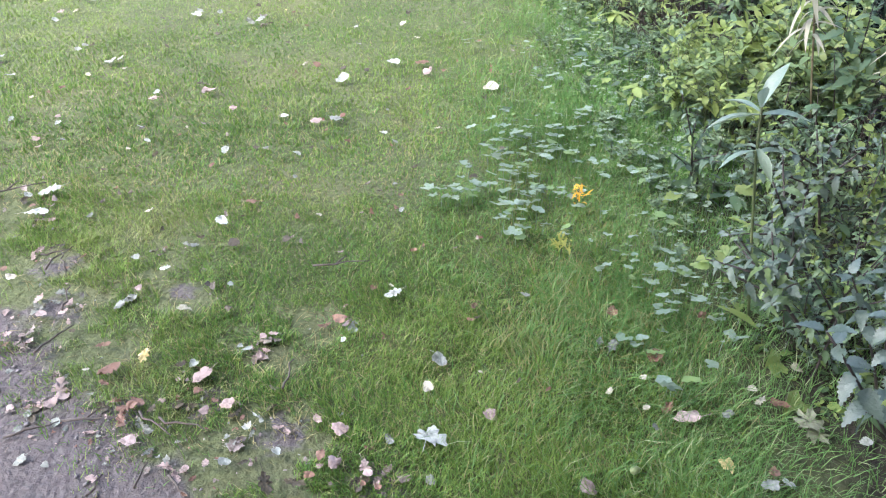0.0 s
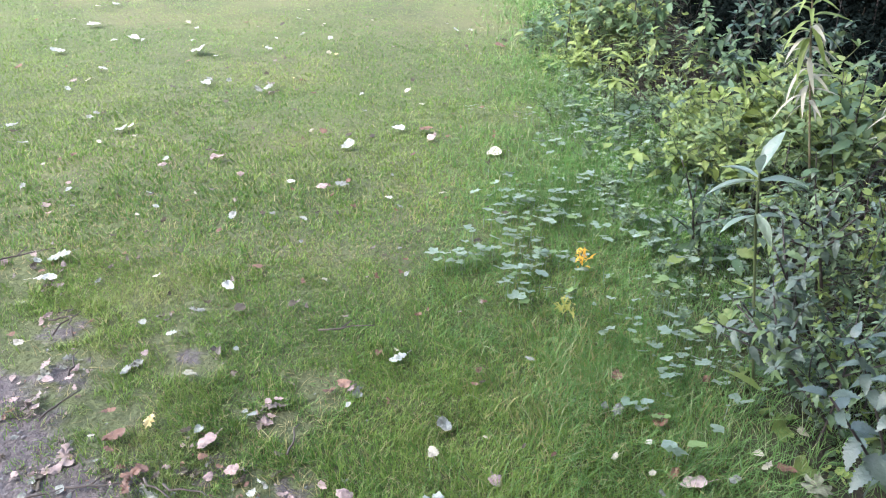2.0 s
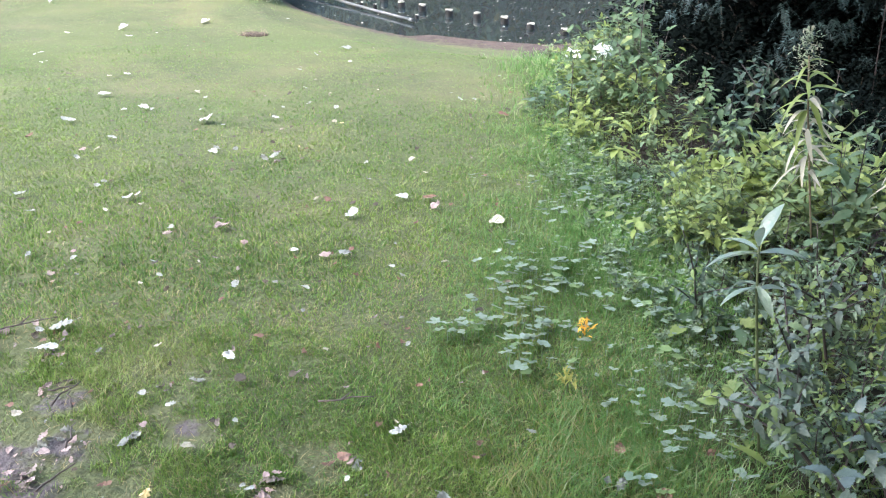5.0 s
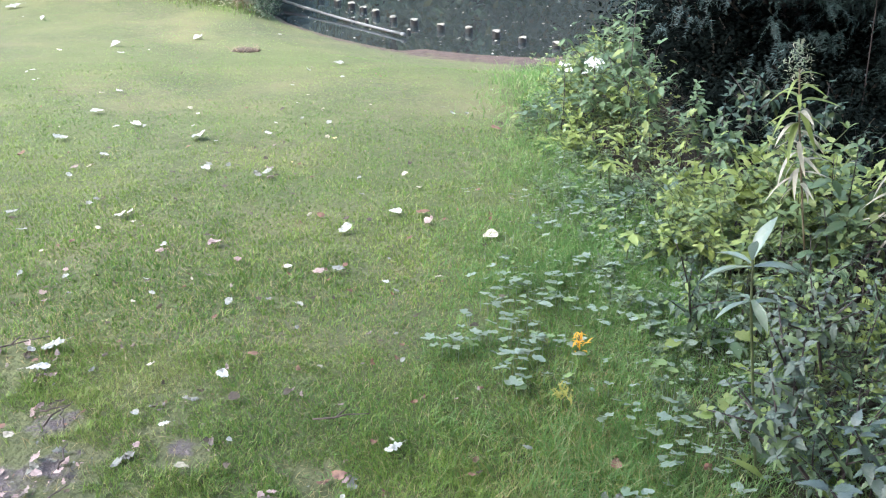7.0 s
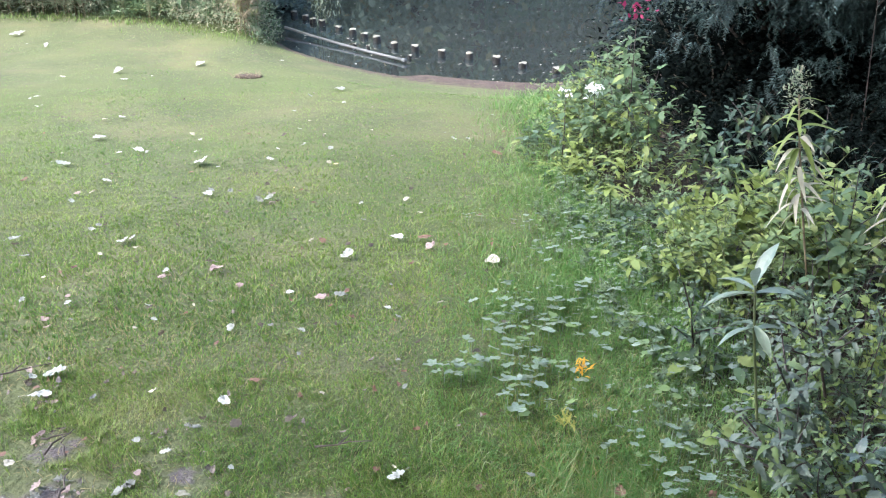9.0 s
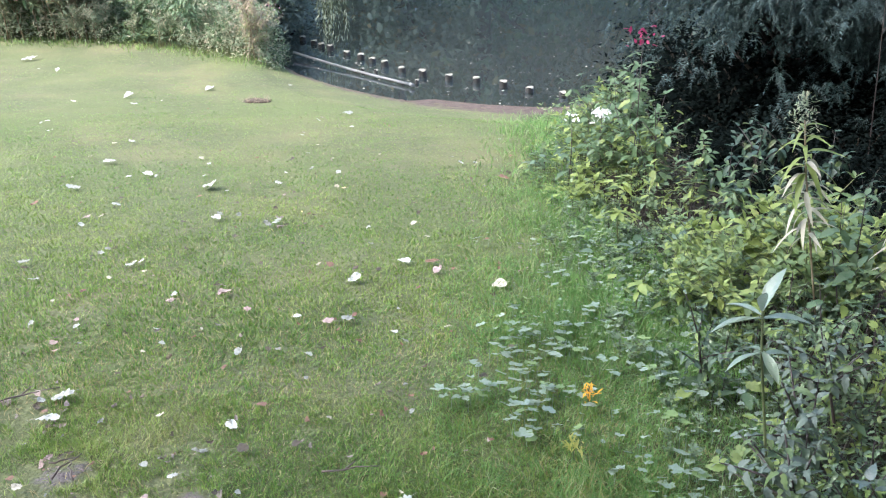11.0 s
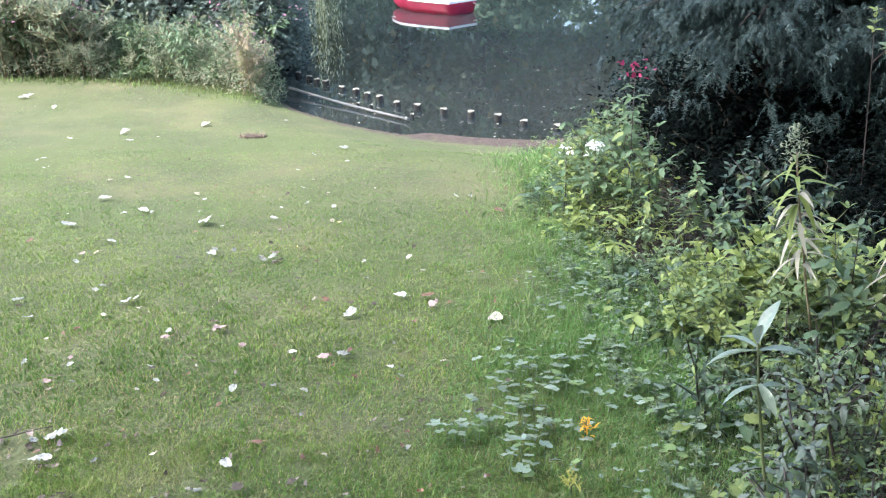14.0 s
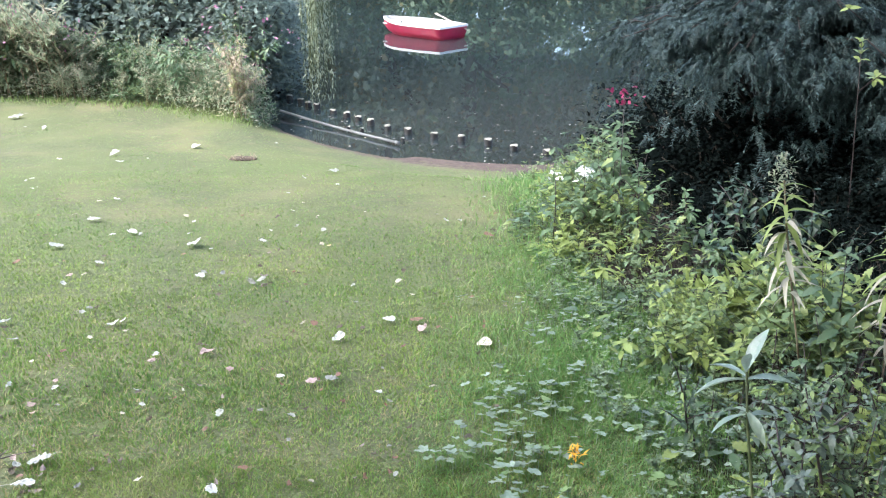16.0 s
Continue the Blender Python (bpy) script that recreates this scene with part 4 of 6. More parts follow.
# added growth filling the hollow under the yews, the shade put in its colour
gloom = [shrub(51 + i, 0.75, 0.9, M_GLOOM, 4200, 0.058, leaf=TINY, label="added evergreen undergrowth with shade put into its near-black colour", group="undergrowth under the yews", name="shade_shrub") for i in range(2)]
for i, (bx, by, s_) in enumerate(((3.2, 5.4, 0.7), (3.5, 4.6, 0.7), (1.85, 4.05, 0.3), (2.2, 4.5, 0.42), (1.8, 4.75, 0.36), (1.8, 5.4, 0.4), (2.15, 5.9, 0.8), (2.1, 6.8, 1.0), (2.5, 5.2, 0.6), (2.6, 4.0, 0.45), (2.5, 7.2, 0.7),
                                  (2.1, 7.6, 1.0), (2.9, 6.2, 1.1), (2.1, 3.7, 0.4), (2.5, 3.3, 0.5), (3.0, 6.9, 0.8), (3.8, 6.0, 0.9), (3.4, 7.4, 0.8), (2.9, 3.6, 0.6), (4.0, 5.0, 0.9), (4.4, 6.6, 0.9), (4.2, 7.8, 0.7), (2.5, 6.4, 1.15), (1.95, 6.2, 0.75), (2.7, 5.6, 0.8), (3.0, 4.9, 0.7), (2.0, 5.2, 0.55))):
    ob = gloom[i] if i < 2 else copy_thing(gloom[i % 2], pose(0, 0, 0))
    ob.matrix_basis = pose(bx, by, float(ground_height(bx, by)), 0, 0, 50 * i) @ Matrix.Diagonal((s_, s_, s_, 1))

# unseen shrubs and trees added by the path behind, to shade the near lawn
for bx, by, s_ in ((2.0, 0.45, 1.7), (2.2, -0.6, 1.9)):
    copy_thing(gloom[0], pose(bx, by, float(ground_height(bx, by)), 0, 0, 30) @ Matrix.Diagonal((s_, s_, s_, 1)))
for i, (tx, ty, k) in enumerate(((-5.5, -4.5, 3), (1.5, -6.0, 3), (6.5, -3.0, 3))):
    copy_thing(far_kinds[k], pose(tx, ty, 0, 0, 0, 100 * i + 30))
# two smaller trees added out of view to darken the right-hand corner
copy_thing(far_kinds[3], pose(3.9, -0.9, 0, 0, 0, 75) @ Matrix.Diagonal((0.55, 0.55, 0.55, 1)))
copy_thing(far_kinds[3], pose(2.9, 0.5, 0, 0, 0, 190) @ Matrix.Diagonal((0.42, 0.42, 0.42, 1)))

# ---- shrubs and willow on the bank ----
bank_shrubs = [shrub(35 + i, 1.3, 2.4, M_BANKSHRUB, 5800, 0.125, leaf=TINY, label="tall dark-leaved shrub on the pond bank", group="shrubs on the bank") for i in range(2)]
for i, (bx, by, s_) in enumerate(((-4.6, 14.4, 1.0), (-6.6, 14.8, 1.1), (-3.3, 14.3, 0.85), (-8.6, 14.6, 1.1), (-5.6, 16.2, 1.4), (-7.8, 16.6, 1.5), (-4.0, 16.4, 1.3), (-10.5, 16.0, 1.5), (-3.05, 13.75, 0.62), (-2.95, 14.3, 0.7))):
    ob = bank_shrubs[i] if i < 2 else copy_thing(bank_shrubs[i % 2], pose(0, 0, 0))
    ob.matrix_basis = pose(bx, by, float(ground_height(bx, by)), 0, 0, 70 * i) @ Matrix.Diagonal((s_, s_, s_, 1))


def weeping_willow(seed):
    r = np.random.default_rng(seed)
    tree = tagged(new("weeping_willow"), "willow with pale hanging strands over the water", "tree")
    part("trunk", Batch().add(tube([(0, 0, -0.2), (0.2, -0.2, 1.6), (0.5, -0.5, 3.2), (1.0, -0.9, 4.6)], [0.2, 0.17, 0.12, 0.05], 9), ONE).mesh("trunk", [M_BARK]), tree)
    ends = [(1.9, -1.7, 3.4), (2.2, -1.1, 3.7), (1.4, -2.0, 3.2), (-0.8, -1.0, 4.2), (0.2, 1.2, 4.4)]
    for e in ends:
        part("limb", Batch().add(tube([(0.45, -0.45, 3.0), (e[0] * 0.6 + 0.2, e[1] * 0.6 - 0.1, e[2] + 0.3), e], [0.06, 0.035, 0.012], 6), ONE).mesh("limb", [M_BARK]), tree)
    strands, leaves = Batch(), Batch()
    for i in range(110):
        e = np.array(ends[0] if i < 70 else ends[r.integers(1, 5)]) + r.normal(0, 1, 3) * ([0.11, 0.11, 0.15] if i < 70 else [0.3, 0.3, 0.2])
        ln = r.uniform(2.2, 3.9) if i < 70 else r.uniform(0.8, 1.8)
        sway = r.normal(0, 0.04, 2)
        line = [e + [sway[0] * s, sway[1] * s, -ln * s] for s in (0, 0.33, 0.66, 1)]
        strands.add(tube(line, [0.005, 0.004, 0.003, 0.002], 4), ONE)
        k = 46
        s = r.uniform(0, 1, k)
        leaves.add(LANCE_SMALL, turns(e + np.column_stack([sway[0] * s, sway[1] * s, -ln * s]), r.uniform(0, 6.3, k), r.normal(-1.0, 0.3, k), r.normal(0, 0.4, k), r.uniform(0.045, 0.08, k)))
    tagged(part("hanging_twig", strands.mesh("hanging_twig", [M_STEM]), tree), "thin hanging green twigs", kind="stuff")
    part("foliage", leaves.mesh("foliage", [M_WILLOW]), tree)
    return tree


willow = weeping_willow(45)
willow.matrix_basis = pose(-3.75, 14.9, float(ground_height(-3.75, 14.9)))

# ---- herbs ----
def herb(name, label, seed, height, nodes, leaf, leaf_len, leaf_mat, stem_mat, per_node=2, lean=0.1, pitch=-0.2, first=0.15, whorl=0.0, single=False,
         flowers=None, flower_n=0, group="", branches=0, split=False, stem_r=0.005, category="plant", taper=0.5):
    """An upright herb: stem, opposite or whorled leaves, side shoots, flowers at the top."""
    r = np.random.default_rng(seed)
    plant = tagged(new(name), label, category, group)
    dx, dy = r.normal(0, lean, 2)
    curve = lambda s: np.array([dx * s * s * height, dy * s * s * height, height * s])
    pts = [curve(s) for s in np.linspace(0, 1, 7)]
    pts[0] = pts[0] - [0, 0, 0.04]
    stems = Batch().add(tube(pts, np.linspace(stem_r, stem_r * 0.35, 7), 6), ONE)
    pos, yaw, pit, rol, siz = [], [], [], [], []
    axes = [(curve, height, first, nodes)]
    for b_ in range(branches):
        s0, ang = r.uniform(max(0.25, first * 0.8), max(0.7, first + 0.2)), r.uniform(0, 6.28)
        base, ln = curve(s0), height * r.uniform(0.3, 0.5)
        side = np.array([math.cos(ang), math.sin(ang), 0]) * ln * 0.75
        fn = lambda s, base=base, side=side, ln=ln: base + side * s + np.array([0, 0, ln * 0.7 * s * (1 - 0.2 * s)])
        shoot = tube([fn(s) for s in (0, 0.35, 0.7, 1)], [stem_r * 0.6, stem_r * 0.5, stem_r * 0.4, stem_r * 0.2], 5)
        if split:
            part("side_stem", Batch().add(shoot, ONE).mesh("side_stem", [stem_mat]), plant)
        else:
            stems.add(shoot, ONE)
        axes.append((fn, ln, 0.25, max(2, nodes // 2)))
    for fn, ln, f0, nn in axes:
        for i in range(nn):
            s = f0 + (1 - f0) * i / max(1, nn - 1)
            if whorl:
                s = 1 - (1 - s) * (1 - whorl)
            a0 = i * 1.57 + r.normal(0, 0.3)
            for k in range(per_node):
                pos.append(fn(s))
                yaw.append(a0 + k * 6.283 / per_node + r.normal(0, 0.2))
                pit.append(pitch + (0.7 if s > 0.92 else 0) + r.normal(0, 0.25))
                rol.append(r.normal(0, 0.25))
                siz.append(leaf_len * r.uniform(0.75, 1.1) * (1 - taper * max(0, s - 0.4) / 0.6) * (1 if s > 0.25 else 0.8))
    stem = part("stem", stems.mesh("stem", [stem_mat]), plant)
    m = to_light(turns(pos, yaw, pit, rol, np.array(siz)), 0.15)
    m[:, :3, 3] += m[:, :3, 1] * 0.08
    if single:
        for one in m:
            part("leaf", Batch().add(leaf, one).mesh("leaf", [leaf_mat]), stem)
    else:
        kinds = leaf if isinstance(leaf, list) else [leaf]
        which, b = r.integers(0, len(kinds), len(m)), Batch()
        for q, one in enumerate(kinds):
            b.add(one, m[which == q])
        part("leaves", b.mesh("leaves", [leaf_mat]), plant)
    if flowers:
        tops = np.array([fn(1.0) for fn, *_ in axes])
        c = tops[r.integers(0, len(tops), flower_n)] + r.normal(0, 1, (flower_n, 3)) * [0.06, 0.06, 0.09]
        part("blossom", Batch().add(OVATE_FLAT, turns(c, r.uniform(0, 6.3, flower_n), r.normal(0, 0.7, flower_n), r.normal(0, 0.7, flower_n), r.uniform(0.035, 0.065, flower_n))).mesh("blossom", [flowers]), plant)["kind"] = "stuff"
    return plant


def sow(kinds, spots, spread=0.15):
    """Sets the built kinds at the spots, then copies of them."""
    used_ = 0
    for i, (px, py, s) in enumerate(spots):
        m = pose(px, py, float(ground_height(px, py)), rng.normal(0, 4), rng.normal(0, 4), rng.uniform(0, 360))
        k = kinds[i % len(kinds)]
        ob = k if i < len(kinds) else copy_thing(k, m)
        ob.matrix_basis = m @ Matrix.Diagonal((s, s, s, 1))


def spots_in(n, inside, box, lo=0.7, hi=1.2):
    out = []
    while len(out) < n:
        px, py = rng.uniform(box[0], box[1]), rng.uniform(box[2], box[3])
        if inside(px, py):
            # lower towards the open lawn
            out.append((px, py, rng.uniform(lo, hi) * min(1.0, 0.5 + 0.75 * max(0.0, px - float(border(py))))))
    return out


EDGE_Y = [0.0, 1.2, 1.64, 1.95, 2.6, 3.3, 3.9, 4.3, 4.8, 5.5, 6.6, 8.0, 10.2]
EDGE_X = [1.1, 1.05, 0.90, 0.84, 0.80, 0.78, 0.70, 0.66, 0.58, 0.50, 0.62, 1.05, 1.5]


def border(y):
    return np.interp(y, EDGE_Y, EDGE_X)


GB = "thicket beside the lawn"
nettles = [herb("stinging_nettle", "stinging nettle with grey-green toothed leaves and purplish stem", 50 + i, h, nodes, [NETTLE, DROOPED], ln, M_NETTLE, M_STEM_DARK, 2, 0.25, -0.25, 0.2,
                group=GB, branches=br, split=True) for i, (h, nodes, br, ln) in enumerate([(0.42, 6, 3, 0.075), (0.30, 5, 4, 0.062), (0.48, 7, 3, 0.088), (0.26, 5, 4, 0.055), (0.38, 6, 4, 0.07)])]
sow(nettles, spots_in(38, lambda x, y: border(y) + 0.15 < x < border(y) + 0.95, (0.8, 2.3, 1.15, 3.0), 0.6, 1.0) +
    spots_in(20, lambda x, y: border(y) + 0.12 < x < border(y) + 0.6, (0.7, 2.2, 4.4, 8.0), 0.6, 1.1))
for i, (nx_, ny_, s_, rz, lean_) in enumerate(((0.93, 1.6, 0.9, 20, -20), (0.95, 1.66, 0.8, 130, -26), (0.9, 1.7, 0.8, 250, -14), (0.98, 1.55, 1.0, 70, -28), (0.88, 1.78, 0.75, 190, -10), (0.92, 1.86, 0.9, 310, -12))):
    copy_thing(nettles[i % 5], pose(nx_, ny_, float(ground_height(nx_, ny_)), 0, lean_, 0) @ pose(0, 0, 0, 0, 0, rz) @ Matrix.Diagonal((s_, s_, s_, 1)))
small = [herb("small_weed", "low leafy weed with small pale green leaves", 90 + i, 0.17, 6, LOBED, 0.034, M_WEED, M_STEM, 3, 0.35, 0.0, 0.15, group=GB, branches=5) for i in range(4)]
sow(small, spots_in(150, lambda x, y: border(y) - 0.22 < x < border(y) + 0.5, (0.4, 1.5, 1.95, 4.6), 0.6, 1.4))
tall_weeds = [herb("leafy_weed", "knee-high weed with small grey-green leaves", 96 + i, 0.4, 10, [JAG, TOOTHED, DROOPED], 0.042, (M_WEED, M_NETTLE)[i], M_STEM_DARK, 3, 0.25, -0.2, 0.2, group=GB, branches=6, split=True) for i in range(2)]
sow(tall_weeds, [(1.02 + rng.normal(0, 0.05), 1.7 + rng.normal(0, 0.10), rng.uniform(0.6, 0.95)) for i in range(7)] + [(1.12 + rng.normal(0, 0.1), 2.25 + rng.normal(0, 0.2), rng.uniform(0.6, 1.0)) for i in range(9)])

shoots = [herb("bramble_shoot", "yellow-green leafy bramble shoot in the thicket", 60 + i, h, nodes, [OVATE, TOOTHED], ln, (M_YELLOWGREEN, M_SHOOT)[i % 2], M_STEM, 3, 0.3, 0.05, 0.5, group=GB, branches=6, split=True)
          for i, (h, nodes, ln) in enumerate([(0.42, 5, 0.11), (0.48, 5, 0.095), (0.38, 4, 0.125), (0.40, 5, 0.08)])]
sow(shoots, spots_in(54, lambda x, y: border(y) + 0.1 < x < border(y) + 0.85, (0.6, 1.9, 2.8, 3.6), 0.85, 1.12) +
    spots_in(32, lambda x, y: border(y) + 0.0 < x < border(y) + 0.55, (0.5, 2.0, 4.6, 8.0), 0.75, 1.3) +
    spots_in(8, lambda x, y: border(y) + 0.2 < x < border(y) + 0.9, (0.8, 2.0, 1.5, 2.6), 0.6, 0.9))

elders = [herb("elder_sapling", "leafy green sapling at the lawn's edge", 70 + i, h, nodes, MIXED, ln, M_BALSAM, M_STEM_DARK, 3, 0.18, -0.15, 0.25, group=GB, branches=5, split=True)
          for i, (h, nodes, ln) in enumerate([(0.6, 6, 0.11), (0.75, 7, 0.125), (0.5, 5, 0.09)])]
sow(elders, [(1.5, 4.3, 0.7), (1.42, 4.62, 0.7)] + spots_in(26, lambda x, y: border(y) + 0.25 < x < border(y) + 0.8, (0.6, 2.4, 4.7, 8.6), 0.75, 1.15) +
    spots_in(5, lambda x, y: border(y) + 0.5 < x < border(y) + 0.9, (1.2, 2.4, 2.4, 3.4), 0.6, 0.9))
shady = [herb("shade_sapling", "sapling under the yew with shade put into its leaf colour", 75 + i, 0.5, 7, MIXED, 0.08, M_SHADELEAF, M_STEM_DARK, 3, 0.2, -0.25, 0.2, group=GB, branches=5, split=True) for i in range(2)]
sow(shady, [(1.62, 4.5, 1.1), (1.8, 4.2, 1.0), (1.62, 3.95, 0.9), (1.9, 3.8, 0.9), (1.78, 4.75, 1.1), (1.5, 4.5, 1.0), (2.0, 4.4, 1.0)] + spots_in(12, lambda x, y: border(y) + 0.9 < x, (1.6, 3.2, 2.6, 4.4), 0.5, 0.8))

sprig = herb("hazel_sapling", "thin sapling with pale yellow-green leaves behind the yew", 79, 1.3, 4, [OVATE, TOOTHED], 0.085, M_YELLOWGREEN, M_STEM_DARK, 4, 0.02, 0.1, 0.92, group=GB, branches=3, split=True)
sow([sprig], [(2.5, 5.0, 1.0)])

# grey wilting weed that leans out over the lawn
grey = herb("wilting_grey_weed", "leaning weed with grey shrivelled leaves and dark stem", 95, 0.46, 12, [JAG, DROOPED, TOOTHED], 0.05, M_GREYLEAF, M_STEM_DARK, 2, 0.05, -0.15, 0.55, group=GB, branches=8, stem_r=0.006, split=True)
grey.matrix_basis = pose(0.97, 1.6, float(ground_height(0.97, 1.6)), -6, -38, 0)
for gx_, gy_, gs, ga, gr in ((1.04, 1.82, 0.95, -30, 140), (1.12, 2.05, 0.95, -14, 250)):
    copy_thing(grey, pose(gx_, gy_, float(ground_height(gx_, gy_)), -6, ga, 0) @ pose(0, 0, 0, 0, 0, gr) @ Matrix.Diagonal((gs, gs, gs, 1)))

# big near nettles; those farthest right are added unseen, to shade the corner
near_nettles = [herb("stinging_nettle", "near stinging nettle with large drooping toothed leaves", 100 + i, h, 7, NETTLE, 0.072, M_NETTLE_NEAR, M_STEM_DARK, 2, 0.06, -0.3, 0.62, single=True,
                     group=GB, taper=0.35) for i, h in enumerate((0.62, 0.56))]
for i, (nx_, ny_, s_, rz, lean_) in enumerate(((1.02, 1.10, 1.12, 40, -30), (1.10, 1.30, 1.1, 120, -24), (1.08, 1.16, 1.0, 220, -22), (1.16, 1.45, 1.0, 300, -16), (1.2, 1.0, 1.1, 10, -14), (1.22, 1.2, 1.1, 60, -10), (1.35, 1.35, 1.15, 170, -6),
                                               (1.1, 1.55, 0.8, 330, -12), (1.3, 1.65, 1.05, 80, -8), (1.25, 0.75, 1.3, 200, -10), (1.4, 0.95, 1.35, 100, -6), (1.5, 1.2, 1.4, 20, -4), (1.3, 0.5, 1.4, 150, -8), (1.6, 0.7, 1.5, 250, 0), (1.12, 0.95, 1.1, 30, -16), (1.2, 1.12, 1.2, 90, -12), (1.28, 0.9, 1.25, 160, -10), (1.1, 1.35, 0.95, 210, -18),
                                               (1.18, 1.3, 1.05, 280, -14), (1.05, 1.45, 0.85, 330, -20), (1.15, 0.8, 1.2, 15, -14), (1.35, 1.15, 1.2, 75, -8), (1.02, 1.25, 0.9, 140, -24), (1.25, 1.5, 1.0, 200, -12))):
    ob = near_nettles[i] if i < 2 else copy_thing(near_nettles[i % 2], pose(0, 0, 0))
    ob.matrix_basis = pose(nx_, ny_, float(ground_height(nx_, ny_)), 0, lean_, 0) @ pose(0, 0, 0, 0, 0, rz) @ Matrix.Diagonal((s_, s_, s_, 1))


def rosette(name, label, stem_mat, leaf_mat, height, leaf, leaves):
    """An upright stem with long leaves set one by one (share of the height, turn, lift, length)."""
    plant = tagged(new(name), label, "plant", GB)
    stem = part("stem", Batch().add(tube([(0.03, 0, -0.04), (0.012, 0, 0.4 * height), (0, 0, 0.8 * height), (0, 0, height)], [0.004, 0.0038, 0.0035, 0.0028], 8), ONE).mesh("stem", [stem_mat]), plant)
    for h, turn_, lift, ln in leaves:
        part("leaf", Batch().add(leaf, to_light(turns([(0, 0, h * height)], radians(turn_), radians(lift), 0.15, ln), 0.22)).mesh("leaf", [leaf_mat]), stem)
    return plant


LANCE_WIDE = strip_leaf([0.03, 0.08, 0.125, 0.145, 0.125, 0.075, 0.0], 0.28, 0.45)
balsam = rosette("balsam_plant", "young balsam with a rosette of long glossy leaves", M_STEM, M_BALSAM_GLARE, 0.665, LANCE_WIDE,
                 ((1.0, -60, 58, 0.12), (1.0, 170, 62, 0.085), (0.97, 92, 8, 0.125), (0.97, -95, 2, 0.115), (0.98, 40, 25, 0.10), (0.84, -168, -30, 0.09), (0.83, 102, 0, 0.10),
                  (0.82, -70, 0, 0.095), (0.84, 20, 0, 0.09), (0.74, -40, -25, 0.08)))
balsam.matrix_basis = pose(0.79, 1.74, float(ground_height(0.79, 1.74)), 0, -8, 0)
low_rosette = rosette("leafy_seedling", "seedling with a whorl of broad yellow-green pointed leaves", M_STEM, M_YELLOWGREEN, 0.22, OVATE,
                      ((1.0, 100, 6, 0.10), (1.0, -100, 2, 0.10), (0.99, -165, -18, 0.085), (1.0, 15, 22, 0.07), (0.98, 150, -8, 0.09), (0.99, -40, 8, 0.08), (0.8, 60, 0, 0.07), (0.8, -120, -5, 0.07)))
for i, (lx, ly, s_, rz) in enumerate(((0.8, 4.0, 0.9, 0), (0.72, 3.05, 0.75, 90))):
    ob = low_rosette if i == 0 else copy_thing(low_rosette, pose(0, 0, 0))
    ob.matrix_basis = pose(lx, ly, float(ground_height(lx, ly)), 0, 0, rz) @ Matrix.Diagonal((s_, s_, s_, 1))

# the withering plant with a seed head
NARROW = strip_leaf([0.015, 0.05, 0.085, 0.09, 0.08, 0.065, 0.04, 0.0], 1.0, 0.5)
wilt = rosette("withered_goldenrod", "half-withered tall plant with drooping pale leaves and seed head", M_STEM_DRY, M_WILT, 0.9, NARROW,
               [(0.52 + 0.014 * i, (i * 137 + 40) % 360, (10, 34, -8, 22, 40, 4)[i % 6], 0.075 + 0.013 * (i % 4)) for i in range(25)])
r_ = np.random.default_rng(8)
for i in range(16):
    part("leaf", Batch().add(NARROW, turns([(0, 0, 0.9 * (0.78 + 0.013 * i))], i * 2.4, r_.normal(0.45, 0.25), 0.1, 0.125 - 0.004 * i)).mesh("leaf", [M_YELLOWGREEN]), wilt, "yellow-green upper leaf")
k = 240
s_ = r_.uniform(0, 1, k)
tips = np.column_stack([r_.normal(0, 0.03, k) * (1.15 - s_), r_.normal(0, 0.03, k) * (1.15 - s_), 0.86 + 0.13 * s_])
tagged(part("seed_head", Batch().add(LANCE_SMALL, turns(tips, r_.uniform(0, 6.3, k), r_.normal(0.5, 0.5, k), 0, r_.uniform(0.01, 0.022, k))).mesh("seed_head", [M_BANK]), wilt), "feathery pale seed head", kind="stuff")
wilt.matrix_basis = pose(1.30, 2.75, float(ground_height(1.3, 2.75)) + 0.03, 3, -12, 0)
copy_thing(wilt, pose(1.62, 2.7, float(ground_height(1.62, 2.7)) - 0.2, -3, 5, 130))


# flowers among the thicket
def flower_stalk(name, label, x, y, height, mat, n, size, spread):
    r = np.random.default_rng(int(abs(x * 100) + y * 10))
    plant = tagged(new(name), label, "flower", GB)
    part("stem", Batch().add(tube([(0, 0, -0.03), (0.01, 0, height * 0.5), (0, 0, height)], [0.004, 0.003, 0.002], 6), ONE).mesh("stem", [M_STEM_DARK]), plant)
    k = 10
    part("leaves", Batch().add(LANCE, turns(np.column_stack([np.zeros(k), np.zeros(k), np.linspace(0.2, 0.9, k) * height]), np.arange(k) * 2.2, r.normal(0.1, 0.2, k), 0, 0.12)).mesh("leaves", [M_BALSAM]), plant)
    c = r.normal(0, 1, (n, 3)) * [spread, spread, spread * 0.6] + [0, 0, height]
    part("blossom", Batch().add(OVATE_FLAT, turns(c, r.uniform(0, 6.3, n), r.normal(0.2, 0.6, n), r.normal(0, 0.5, n), r.uniform(0.7, 1.2, n) * size)).mesh("blossom", [mat]), plant)
    plant.matrix_basis = pose(x, y, float(ground_height(x, y)))
    return plant


flower_stalk("crimson_flower", "tall stalk with a crimson flower head above the bushes", 1.06, 5.0, 1.0, M_RED, 30, 0.034, 0.05)
flower_stalk("white_flower", "white flower cluster at the edge of the bushes", 0.89, 5.2, 0.51, M_WHITE, 34, 0.045, 0.028)
flower_stalk("white_flower", "white flower cluster at the edge of the bushes", 0.71, 5.2, 0.48, M_WHITE, 12, 0.035, 0.025)


